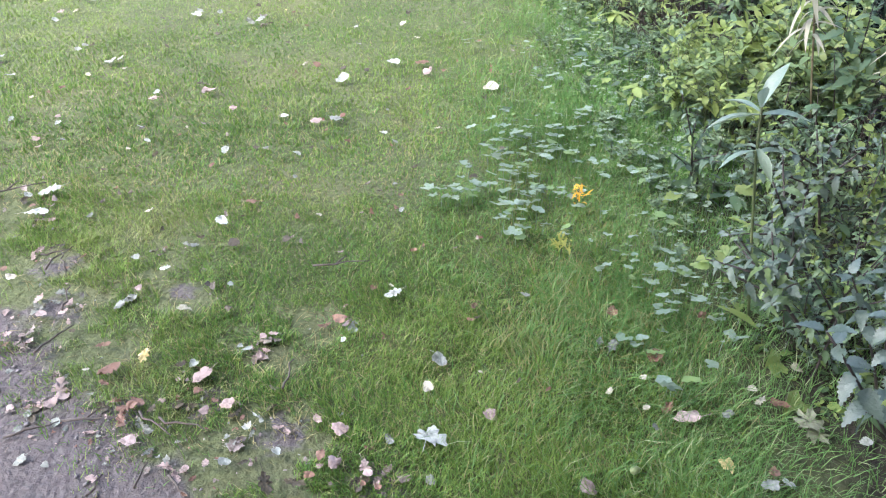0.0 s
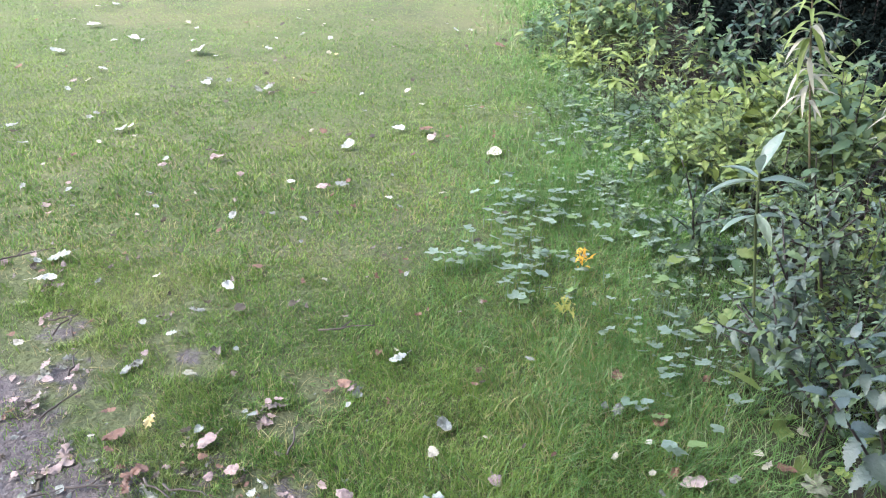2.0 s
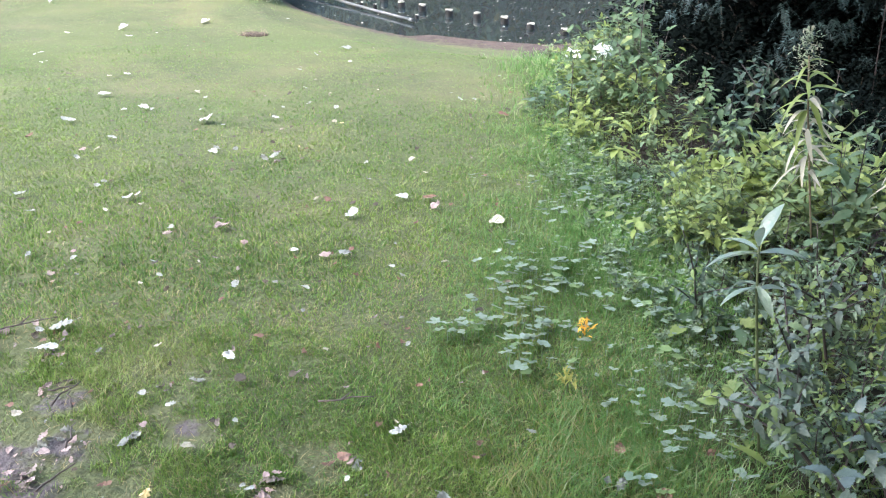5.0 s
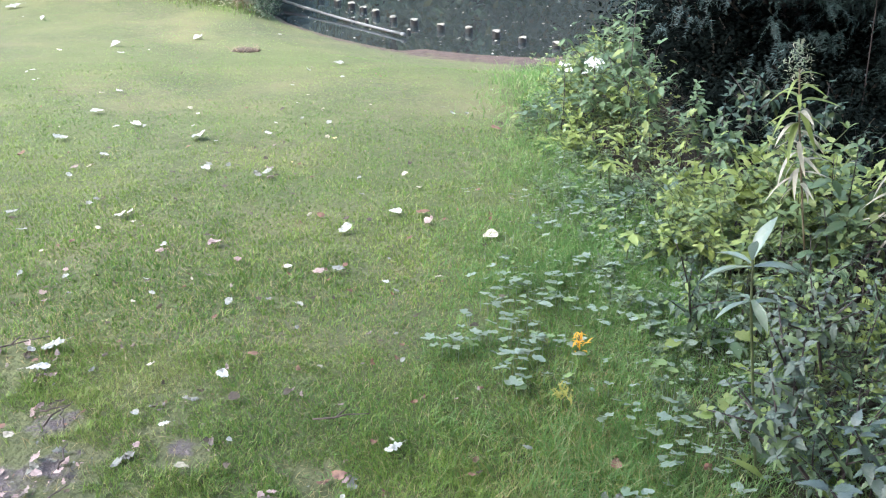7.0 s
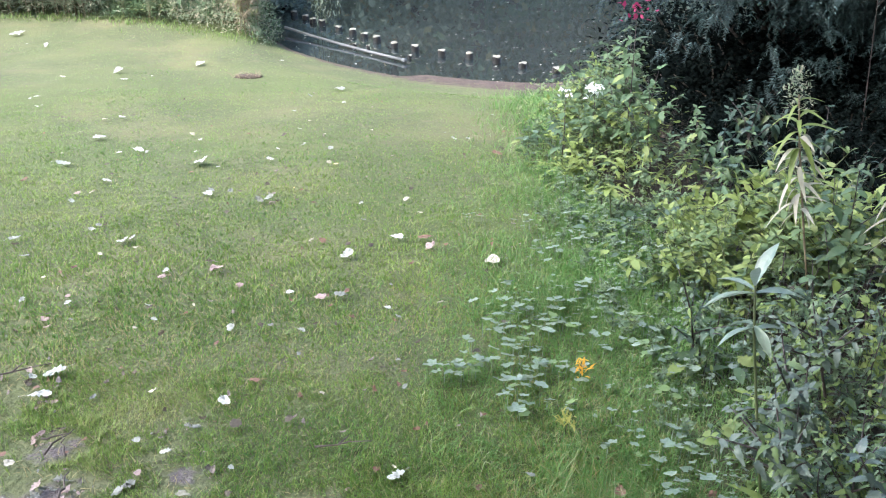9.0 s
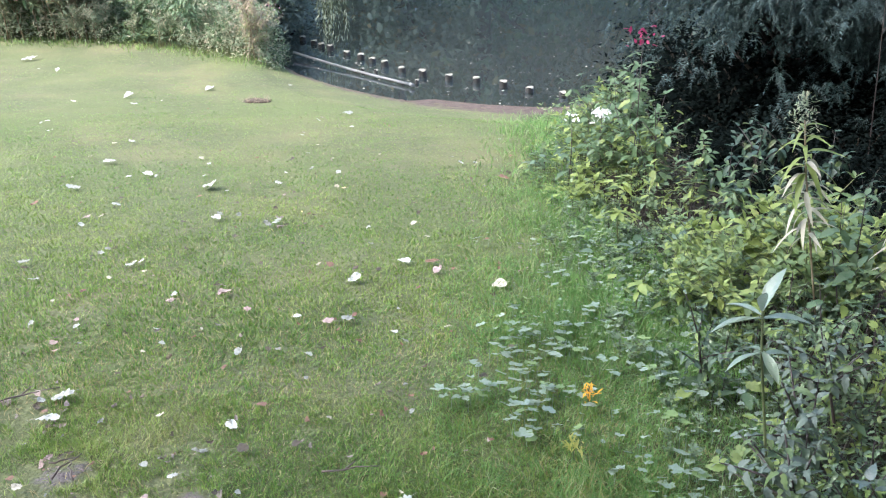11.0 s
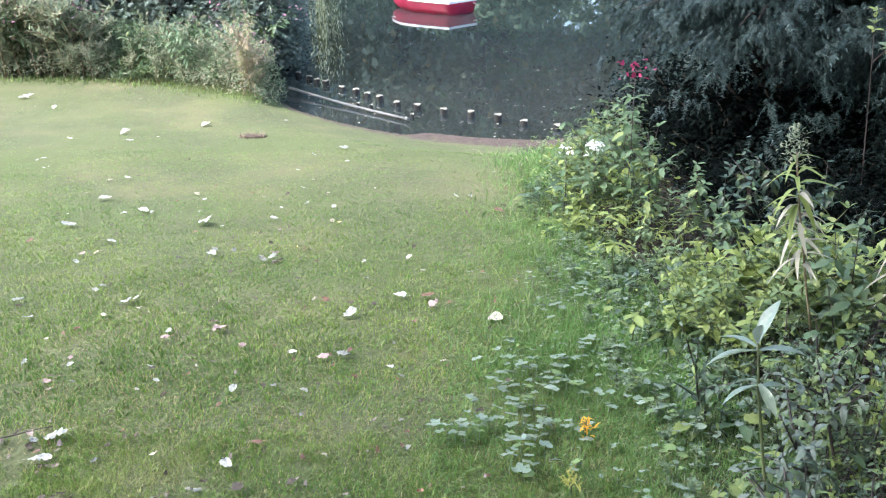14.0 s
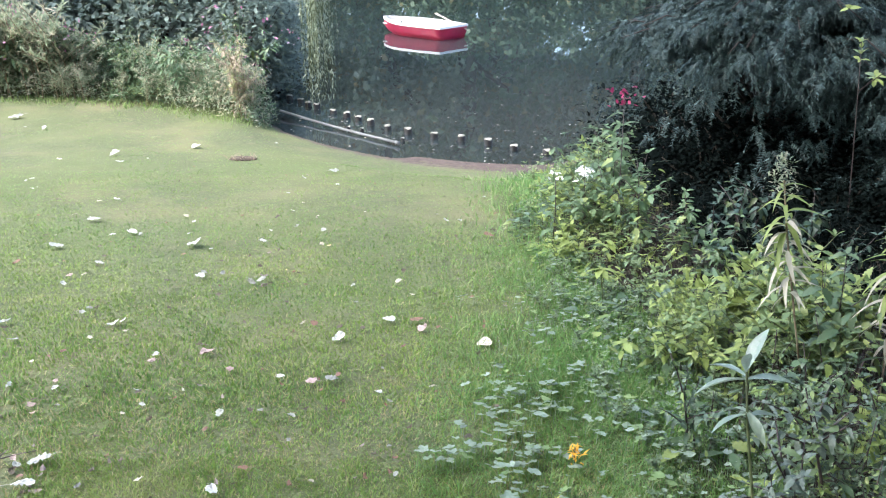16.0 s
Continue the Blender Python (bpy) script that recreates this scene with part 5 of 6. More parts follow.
def marigold(x, y, height, mat, label):
    r = np.random.default_rng(int(x * 1000))
    plant = tagged(new("yellow_weed"), label, "flower")
    k = 34
    part("stem", Batch().add(tube([(0, 0, -0.02), (0, 0, height)], [0.003, 0.002], 5), ONE).mesh("stem", [M_STEM]), plant)
    c = np.column_stack([r.normal(0, 0.012, k), r.normal(0, 0.012, k), height * r.uniform(0.45, 1.0, k)])
    part("petals", Batch().add(LANCE_SMALL, turns(c, r.uniform(0, 6.3, k), r.normal(0.7, 0.5, k), 0, r.uniform(0.018, 0.036, k))).mesh("petals", [mat]), plant)
    plant.matrix_basis = pose(x, y, float(ground_height(x, y)))


marigold(0.42, 2.3, 0.10, M_ORANGE, "bright orange-yellow withered weed in the long grass")
marigold(0.34, 2.03, 0.08, M_YELLOWPLANT, "yellowing weed in the long grass")

# small mixed leaves that fill the undergrowth
n = 10500
y = 1.4 + 7.2 * rng.uniform(0, 1, n) ** 1.4
wide = np.interp(y, [1, 3.4, 4.2, 8.6], [1.9, 1.9, 0.95, 0.8])
off = rng.uniform(-0.05, 1, n) * wide
x = border(y) + off
top = (0.05 + 0.34 * np.clip(off / 0.7, 0, 1)) * np.clip(2.2 * soft_noise(x, y, 3.2, 31) * (0.5 + soft_noise(x, y, 9, 33)) - 0.2, 0.1, 1.6) * np.interp(y, [1, 3.5, 4.0, 4.7, 9], [1, 1, 0.5, 1, 1])
z = ground_height(x, y) + top * rng.uniform(0.05, 1.0, n) ** 0.7
kind_ = (soft_noise(x, y, 1.8, 32) * 3.2 + rng.normal(0, 0.6, n)).astype(int).clip(0, 3)
# deeper in, most leaves take the darker kind that has shade in its colour
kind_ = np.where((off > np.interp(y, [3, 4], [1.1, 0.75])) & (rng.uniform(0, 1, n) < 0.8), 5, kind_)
kind_ = np.where((np.abs(y - 3.2) < 0.42) & (off > 0.05) & (off < 1.0) & (rng.uniform(0, 1, n) < 0.45), 2, kind_)
leaf_size = 0.018 + 0.07 * rng.uniform(0, 1, n) ** 2.4
shape = rng.integers(0, 3, n)
fill = Batch()
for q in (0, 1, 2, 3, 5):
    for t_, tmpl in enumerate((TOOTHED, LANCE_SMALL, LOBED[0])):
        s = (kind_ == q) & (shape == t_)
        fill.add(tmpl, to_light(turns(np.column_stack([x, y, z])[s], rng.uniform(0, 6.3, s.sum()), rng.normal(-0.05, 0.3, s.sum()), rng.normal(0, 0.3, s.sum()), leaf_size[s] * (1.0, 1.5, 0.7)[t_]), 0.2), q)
k = 2600
pick = rng.integers(0, n, k)
gz = ground_height(x[pick], y[pick])
fill.add(blade(2, 0.15), turns(np.column_stack([x[pick], y[pick], gz]), rng.uniform(0, 6.3, k), 0, 0, np.column_stack([np.full(k, 0.004), top[pick], top[pick]])), 4)
tagged(new("undergrowth", fill.mesh("undergrowth", [M_NETTLE, M_BALSAM, M_YELLOWGREEN, M_WEED, M_STEM_DARK, M_SHADELEAF])), "tangle of small mixed green leaves under the bushes", "undergrowth", kind="stuff")

# ground ivy and clover over the grass
n = 6500
x, y = rng.uniform(-0.15, 1.25, n), rng.uniform(1.55, 4.8, n)
edge = np.interp(y, [1.5, 1.9, 2.3, 2.6, 3.3, 3.8, 4.8], [0.62, 0.42, 0.12, 0.08, 0.15, 0.32, 0.4])
want = np.clip((x - edge) * 1.6 + 0.04, 0, 0.7) * np.clip((soft_noise(x, y, 5.5, 12) * 0.6 + soft_noise(x, y, 16, 13) * 0.5 - 0.42) * 5, 0, 1)
ok = (rng.uniform(0, 1, n) < want) & (x < border(y) + 0.3)
x, y = x[ok], y[ok]
n = len(x)
ivy, stalk = Batch(), blade(2, 0.2)
spread_ = rng.integers(0, 4, n)
size_ = 0.012 + 0.03 * rng.uniform(0, 1, n) ** 2.2
for q in range(4):
    s = spread_ == q
    k = s.sum()
    ivy.add(LOBED[q], to_light(turns(np.column_stack([x, y, ground_height(x, y) + rng.uniform(0.025, 0.065, n)])[s], rng.uniform(0, 6.3, k), rng.normal(0.0, 0.2, k), rng.normal(0, 0.2, k), size_[s]), 0.28))
ivy.add(stalk, turns(np.column_stack([x, y, ground_height(x, y)]), rng.uniform(0, 6.3, n), 0, 0, np.column_stack([np.full(n, 0.003), np.full(n, 0.06), rng.uniform(0.03, 0.08, n)])))
tagged(new("ground_ivy", ivy.mesh("ground_ivy", [M_IVY])), "low ground ivy with small pale bluish-green leaves spreading through the grass", "ground cover", kind="stuff")
# the denser runners of larger leaves
runner = Batch()
RUNNERS = [(-0.01, 2.31), (0.08, 2.39), (0.17, 2.48), (0.27, 2.52), (0.29, 2.39), (0.27, 2.32), (0.19, 2.21), (0.21, 2.13), (0.27, 2.82), (0.2, 2.71), (0.34, 2.67), (0.41, 2.78), (0.48, 1.91), (0.66, 1.95), (0.67, 1.9), (0.63, 1.76), (0.51, 1.64), (0.58, 1.54), (0.46, 3.9), (0.65, 3.95), (0.64, 3.69), (0.37, 3.89), (0.13, 3.98), (0.59, 3.0), (0.76, 3.06), (0.45, 2.88), (0.7, 2.54), (0.51, 2.57), (0.17, 2.96), (0.64, 2.79), (0.75, 2.33), (0.63, 2.21), (0.83, 3.55)]
for i, (cx, cy) in enumerate(RUNNERS):
    k, sd = (8 if i < 12 else 4) + i % 3, 0.035 + 0.012 * (i % 3)
    px, py = rng.normal(cx, sd, k), rng.normal(cy, sd, k)
    q = rng.integers(0, 4)
    runner.add(LOBED[q], to_light(turns(np.column_stack([px, py, ground_height(px, py) + rng.uniform(0.035, 0.085, k)]), rng.uniform(0, 6.3, k), rng.normal(0.0, 0.15, k), rng.normal(0, 0.15, k), rng.uniform(0.03, 0.056, k)), 0.3))
    runner.add(stalk, turns(np.column_stack([px, py, ground_height(px, py)]), rng.uniform(0, 6.3, k), 0, 0, np.column_stack([np.full(k, 0.003), np.full(k, 0.04), np.full(k, 0.07)])))
tagged(new("ground_ivy", runner.mesh("ground_ivy", [M_IVY])), "runners of ground ivy with larger lobed leaves", "ground cover", kind="stuff")

# ---- herbs on the far side of the lawn ----
BANK_X, BANK_Y = [-9, -6.4, -5.6, -4.7, -3.8, -3.16, -2.5], [12.5, 12.5, 12.45, 12.28, 11.92, 11.5, 11.2]
GL = "tall herbs on the pond bank"
feather = [herb("bank_herb", "pale feathery grey-green herb on the pond bank", 110 + i, 0.62, 16, SLIM, 0.10, M_BANK, M_STEM_DRY, 5, 0.3, 0.5, 0.1, group=GL, branches=(2, 4, 3, 6)[i], split=True) for i in range(4)]
spots = []
for i in range(84):
    bx = rng.uniform(-9, -2.55)
    spots.append((bx, float(np.interp(bx, BANK_X, BANK_Y)) + rng.uniform(0.05, 1.2), rng.uniform(0.75, 1.2)))
spots = [(a_, b_, s_ * (0.85 + 0.45 * min(1.0, b_ - float(np.interp(a_, BANK_X, BANK_Y))))) for a_, b_, s_ in spots]
spots += [(float(bx), 12.62 + rng.uniform(0, 0.4), rng.uniform(1.7, 2.5)) for bx in np.linspace(-7.0, -5.3, 16)]
sow(feather, spots)
pinks = [herb("balsam_in_flower", "tall balsam with pink flowers on the pond bank", 120 + i, 1.15, 9, LANCE, 0.16, M_BALSAM, M_STEM, 3, 0.1, -0.2, 0.2, group=GL, split=True, branches=4, flowers=M_PINK, flower_n=22) for i in range(2)]
spots = [(-6.35, 12.8, 1.15), (-6.1, 12.75, 1.05), (-5.7, 12.9, 1.0), (-5.45, 12.95, 0.95), (-6.55, 12.75, 1.2), (-6.45, 12.95, 1.05), (-6.3, 13.1, 1.2), (-6.0, 12.9, 0.9), (-6.7, 12.9, 0.95), (-6.5, 13.3, 1.1), (-6.15, 13.0, 0.95), (-5.75, 13.2, 0.95), (-7.0, 13.2, 1.1), (-3.75, 12.9, 0.72), (-3.6, 13.1, 0.75), (-7.6, 13.3, 1.1), (-2.85, 12.5, 0.8), (-2.75, 12.3, 0.72), (-3.1, 13.2, 1.2), (-2.7, 12.9, 1.2)]
sow(pinks, spots)
pale = herb("pale_bank_herb", "tall pale green herb on the pond bank", 126, 1.2, 14, LANCE, 0.14, M_BANK, M_STEM_DRY, 4, 0.1, 0.0, 0.15, group=GL, split=True, branches=5)
sow([pale], [(-6.4, 12.75, 1.1), (-6.0, 12.7, 1.0), (-6.7, 12.8, 1.15), (-5.6, 12.75, 0.9), (-6.2, 13.0, 1.25), (-7.1, 12.8, 1.1), (-5.2, 12.6, 0.7)])
green = [herb("bank_balsam", "leafy green balsam on the pond bank", 130 + i, 0.95, 9, LANCE, 0.17, M_BALSAM, M_STEM, 3, 0.1, -0.1, 0.3, group=GL, split=True, branches=3) for i in range(2)]
sow(green, [(float(bx), float(np.interp(bx, BANK_X, BANK_Y)) + rng.uniform(0.15, 1.5), rng.uniform(0.6, 1.1)) for bx in rng.uniform(-8, -2.8, 60)])
brown = herb("withered_balsam", "browning balsam stalk with pinkish seed pods by the water", 140, 1.05, 14, LANCE_SMALL, 0.09, M_PODS, M_STEM_DRY, 4, 0.06, -0.3, 0.1, group=GL, split=True, branches=6)
sow([brown], [(-2.68, 11.4, 1.2), (-2.6, 11.35, 0.8), (-2.8, 11.45, 1.0), (-2.66, 11.55, 1.2), (-2.74, 11.3, 0.75), (-2.55, 11.5, 0.9)])

k = 19000
bx = -9 + 6.65 * rng.uniform(0, 1, k) ** 0.8
back = rng.uniform(0, 1, k) ** 0.8 * 1.1
by = np.interp(bx, BANK_X, BANK_Y) + back
tall = np.clip(0.22 + 0.65 * back, 0, 0.75) * (0.45 + 0.9 * soft_noise(bx, by, 1.7, 41)) * np.clip((-2.25 - bx) * 2.5, 0.25, 1)
bz = ground_height(bx, by) + tall * rng.uniform(0, 1, k) ** 0.6
hue = (soft_noise(bx, by, 0.9, 42) + rng.normal(0, 0.2, k) > 0.55).astype(int)
fine = Batch()
for q in (0, 1):
    s = hue == q
    fine.add(LANCE_SMALL, turns(np.column_stack([bx, by, bz])[s], rng.uniform(0, 6.3, s.sum()), rng.normal(0.25, 0.5, s.sum()), rng.normal(0, 0.4, s.sum()), rng.uniform(0.04, 0.085, s.sum())), q)
tagged(new("bank_undergrowth", fine.mesh("bank_undergrowth", [M_BANK, M_BALSAM])), "fine pale foliage between the tall herbs of the bank", "undergrowth", kind="stuff")

verge = Batch()
k = 1300
bx = rng.uniform(-8.5, -2.5, k)
by = np.interp(bx, BANK_X, BANK_Y) + rng.normal(0.05, 0.16, k)
hh = rng.uniform(0.03, 0.10, k)
verge.add(BLADE_BENT, turns(np.column_stack([bx, by, ground_height(bx, by)]), rng.uniform(0, 6.3, k), 0, 0, np.column_stack([np.full(k, 0.011), hh, hh])))
tagged(new("verge_grass", verge.mesh("verge_grass", [M_GRASS_FAR])), "tall uncut grass along the foot of the bank herbs", "grass", kind="stuff")

# worn tuft of dead grass and soil on the lawn
def soil_heap(x, y, radius, height, seed):
    r = np.random.default_rng(seed)
    bm = bmesh.new()
    bmesh.ops.create_icosphere(bm, subdivisions=3, radius=1)
    for v in bm.verts:
        k = 1 + 0.25 * (noise.noise(v.co * 2.1 + Vector((seed, 0, 0))))
        v.co = Vector((v.co.x * radius * 1.5 * k, v.co.y * radius * k, v.co.z * height * k))
    heap = tagged(new("soil_heap"), "low brown heap of soil and dead grass on the lawn", "soil heap")
    part("soil", bm_mesh("soil", bm, M_SOIL), heap)
    k = 40
    a, d = r.uniform(0, 6.3, k), radius * np.sqrt(r.uniform(0, 1, k)) * 1.2
    part("dead_grass", Batch().add(BLADE_LOW, turns(np.column_stack([np.cos(a) * d * 1.5, np.sin(a) * d, np.full(k, height * 0.4)]), r.uniform(0, 6.3, k), 0, 0, np.column_stack([np.full(k, 0.01), np.full(k, 0.08), np.full(k, 0.06)]))).mesh("dead_grass", [M_STEM_DRY]), heap)
    heap.matrix_basis = pose(x, y, float(ground_height(x, y)))


M_SOIL = plain("dug_soil", (0.06, 0.042, 0.03), (0.15, 0.11, 0.075), 25, 0.9, 0, 0.8)
soil_heap(-2.14, 8.98, 0.10, 0.03, 3)

# ---- fallen leaves ----
def fallen_leaf(outline, curl, seed, mat, label, name="fallen_leaf"):
    v, f = fan_leaf(outline, curl, seed)
    v[:, 1] -= 0.45
    return Batch().add((v, f), ONE).mesh(name, [mat]), label


FALLEN = {}
for key, mat, words in (("pale", M_LEAF_PALE, "pale silvery fallen leaf lying on the grass"), ("cream", M_LEAF_CREAM, "cream-coloured dry fallen leaf on the grass"),
                        ("pink", M_LEAF_PINK, "pinkish tan dry fallen leaf on the grass"), ("brown", M_LEAF_BROWN, "rust-brown curled fallen leaf on the grass"),
                        ("dark", M_LEAF_DARK, "dark shrivelled fallen leaf on the grass"), ("yellow", M_LEAF_YELLOW, "yellow fallen leaf on the grass"), ("grey", M_LEAF_GREY, "grey-green faded fallen leaf on the grass")):
    curls = [(0.06, 0.06, 0.045), (0.15, 0.0, 0.05), (-0.12, 0.1, 0.055), (0.0, 0.15, 0.05), (-0.2, -0.1, 0.055)]
    outs = [LINDEN_OUT, POPLAR_OUT, OAK_OUT, LINDEN_OUT, OAK_OUT] if key in ("pale", "cream", "yellow") else [OAK_OUT, POPLAR_OUT, LINDEN_OUT, OAK_OUT, LINDEN_OUT]
    FALLEN[key] = [fallen_leaf(o, c, i + 3 + 10 * len(FALLEN), mat, words) for i, (o, c) in enumerate(zip(outs, curls))]


def drop_leaf(kind, x, y, size, lift=0.022, mesh=None):
    me, words = mesh or FALLEN[kind][rng.integers(0, 5)]
    ob = tagged(new("fallen_leaf", me), words, "leaf", "fallen leaves on the lawn")
    bare = float(path_mask(x, y)) > 0
    lift += 0.008 * (kind == "dark")
    m = pose(x, y, float(ground_height(x, y)) + (0.004 if bare else lift), rng.normal(-6, 8), rng.normal(0, 8), rng.uniform(0, 360))
    ob.matrix_basis = m @ Matrix.Diagonal((size * rng.uniform(1.0, 1.25), size * 1.1, size * rng.uniform(0.5, 1.1), 1))
    return ob


PALE_A = [(-5.68, 11.39, 0.211), (-5.04, 10.75, 0.093), (-3.57, 9.17, 0.111), (-3.33, 8.65, 0.082), (-2.82, 9.65, 0.103), (-3.11, 8.86, 0.042), (-5.32, 10.84, 0.05), (-3.78, 7.55, 0.046), (-3.76, 7.63, 0.057), (-3.54, 7.15, 0.044), (-3.53, 7.23, 0.035), (-2.52, 5.91, 0.09), (-2.64, 6.68, 0.064), (-2.1, 5.52, 0.073), (-2.21, 5.44, 0.042), (-2.46, 5.16, 0.094), (-1.59, 5.18, 0.109), (-1.45, 5.08, 0.053), (-1.16, 5.28, 0.055), (-1.18, 5.6, 0.031), (-1.13, 6.22, 0.034), (-1.02, 5.71, 0.052), (-0.81, 5.57, 0.043), (-1.28, 7.7, 0.047), (-1.29, 6.92, 0.038), (-0.93, 7.37, 0.04), (-0.04, 6.09, 0.038), (0.03, 5.88, 0.045), (-1.78, 5.85, 0.036), (-1.71, 5.49, 0.031)]
PALE_B = [(-1.98, 10.08, 0.054), (0.13, 5.86, 0.053), (0.34, 6.75, 0.032), (-2.04, 4.77, 0.061), (-2.07, 4.35, 0.04), (-1.35, 4.47, 0.06), (-0.99, 4.38, 0.062), (-0.48, 4.28, 0.046), (-2.07, 3.7, 0.059), (-1.53, 3.65, 0.058), (-1.51, 3.7, 0.04), (-1.91, 3.45, 0.045), (-1.49, 2.92, 0.039), (-1.17, 2.9, 0.024), (-1.1, 2.77, 0.027), (-0.64, 3.03, 0.031), (-0.8, 2.7, 0.039), (-0.54, 2.69, 0.031), (-0.25, 3.72, 0.059), (-0.46, 3.46, 0.066), (-0.24, 2.89, 0.026), (-1.3, 2.37, 0.077), (-1.36, 2.34, 0.027), (-0.14, 2.26, 0.023), (-1.68, 2.94, 0.039), (-1.29, 2.23, 0.073), (-0.69, 2.18, 0.046), (-0.9, 1.98, 0.023), (-0.8, 1.93, 0.032), (-0.6, 1.86, 0.022)]
PALE_C = [(-0.14, 1.82, 0.053), (-0.26, 1.63, 0.018), (-0.5, 1.59, 0.032), (-0.52, 1.6, 0.02), (-0.62, 1.53, 0.025), (-0.45, 1.33, 0.026), (-0.44, 1.37, 0.014), (-0.01, 1.56, 0.043), (-0.37, 1.26, 0.023), (-0.48, 1.23, 0.03), (0.96, 1.31, 0.031), (0.75, 1.2, 0.035), (-0.9, 1.35, 0.024)]
GREY_A = [(-1.05, 8.11, 0.11), (-1.04, 4.34, 0.060), (-1.35, 4.54, 0.045), (-1.24, 4.52, 0.048), (-1.75, 3.83, 0.039), (-1.75, 3.91, 0.034), (-1.21, 3.26, 0.029), (-0.43, 3.01, 0.058), (-0.66, 2.73, 0.021), (-0.24, 3.13, 0.021), (-1.41, 2.76, 0.021), (-2.03, 5.47, 0.038), (-0.66, 1.27, 0.028), (-0.49, 1.3, 0.015), (-0.94, 1.24, 0.033), (-0.98, 1.38, 0.027), (-0.98, 1.33, 0.023), (-1.08, 1.52, 0.02), (0.22, 1.83, 0.028), (0.43, 1.62, 0.041), (0.4, 1.64, 0.023), (0.49, 1.35, 0.021), (0.67, 1.39, 0.035), (0.71, 1.19, 0.042), (-0.88, 1.23, 0.017)]
CREAM_A = [(-4.01, 8.79, 0.059), (-2.73, 6.08, 0.038), (-2.75, 6.62, 0.041), (-1.89, 6.05, 0.042), (-0.77, 5.17, 0.047), (-2.03, 4.54, 0.045), (-0.58, 6.17, 0.03), (-0.24, 4.4, 0.038), (-1.44, 3.55, 0.028), (-1.57, 3.46, 0.038), (-1.7, 3.18, 0.021), (-1.15, 2.7, 0.02), (-0.94, 2.25, 0.032), (0.19, 3.43, 0.065), (-0.65, 3.67, 0.032), (-0.7, 1.75, 0.04), (-1.22, 1.88, 0.032), (-0.15, 1.86, 0.016), (-0.04, 1.47, 0.033), (0.4, 1.46, 0.022), (0.76, 1.44, 0.035), (0.75, 1.48, 0.025), (0.88, 1.55, 0.034), (0.09, 1.52, 0.014), (0.49, 1.51, 0.02), (-0.88, 1.51, 0.017), (0.48, 1.41, 0.021)]
PINKISH_A = [(-2.11, 4.51, 0.048), (-1.52, 2.99, 0.031), (-1.2, 3.19, 0.038), (-1.0, 3.28, 0.067), (-0.86, 3.1, 0.034), (-0.51, 2.98, 0.049), (-0.09, 3.61, 0.06), (-1.39, 2.38, 0.033), (-1.1, 1.78, 0.04), (-1.07, 1.72, 0.036), (-1.02, 1.73, 0.03), (-0.85, 1.84, 0.025), (-0.26, 1.69, 0.024), (-0.47, 1.64, 0.026), (-0.44, 1.65, 0.026), (-0.93, 1.46, 0.066), (-0.59, 1.49, 0.058), (-0.56, 1.38, 0.032), (-0.51, 1.4, 0.04), (-0.71, 1.28, 0.038), (-0.24, 1.33, 0.042), (-0.29, 1.36, 0.026), (-0.17, 1.22, 0.042), (-0.24, 1.23, 0.037), (-0.52, 1.22, 0.025), (-0.57, 1.22, 0.025), (-0.76, 1.19, 0.034), (-1.03, 1.4, 0.024), (-1.13, 1.63, 0.029), (-1.09, 1.63, 0.029)]
PINKISH_B = [(-1.18, 1.74, 0.024), (0.11, 1.38, 0.037), (0.57, 1.38, 0.066), (-1.06, 1.61, 0.023), (0.31, 1.18, 0.046), (-0.99, 1.69, 0.021)]
BROWN_A = [(-2.53, 4.77, 0.054), (-1.59, 4.96, 0.028), (-1.65, 3.23, 0.031), (-1.62, 3.29, 0.036), (-0.82, 2.58, 0.024), (-0.12, 3.73, 0.07), (-0.02, 3.64, 0.032), (-0.17, 3.37, 0.035), (-0.63, 2.31, 0.036), (0.2, 3.63, 0.042), (0.31, 5.45, 0.068), (-1.26, 1.92, 0.023), (-0.28, 1.71, 0.045), (-0.87, 1.6, 0.035), (-0.82, 1.5, 0.061), (-0.82, 1.46, 0.027), (-0.59, 1.44, 0.024), (-0.54, 1.41, 0.021), (-0.74, 1.38, 0.05), (-0.72, 1.4, 0.04), (-0.74, 1.34, 0.044), (-0.27, 1.25, 0.033), (-0.29, 1.2, 0.025), (0.08, 1.77, 0.031), (0.07, 1.71, 0.021), (0.45, 1.76, 0.037), (0.69, 1.75, 0.033), (0.53, 1.59, 0.049), (0.53, 1.41, 0.04), (0.8, 1.43, 0.046)]
BROWN_B = [(0.73, 1.23, 0.032), (0.25, 1.46, 0.019), (-0.14, 1.17, 0.019), (-1.32, 2.27, 0.036)]
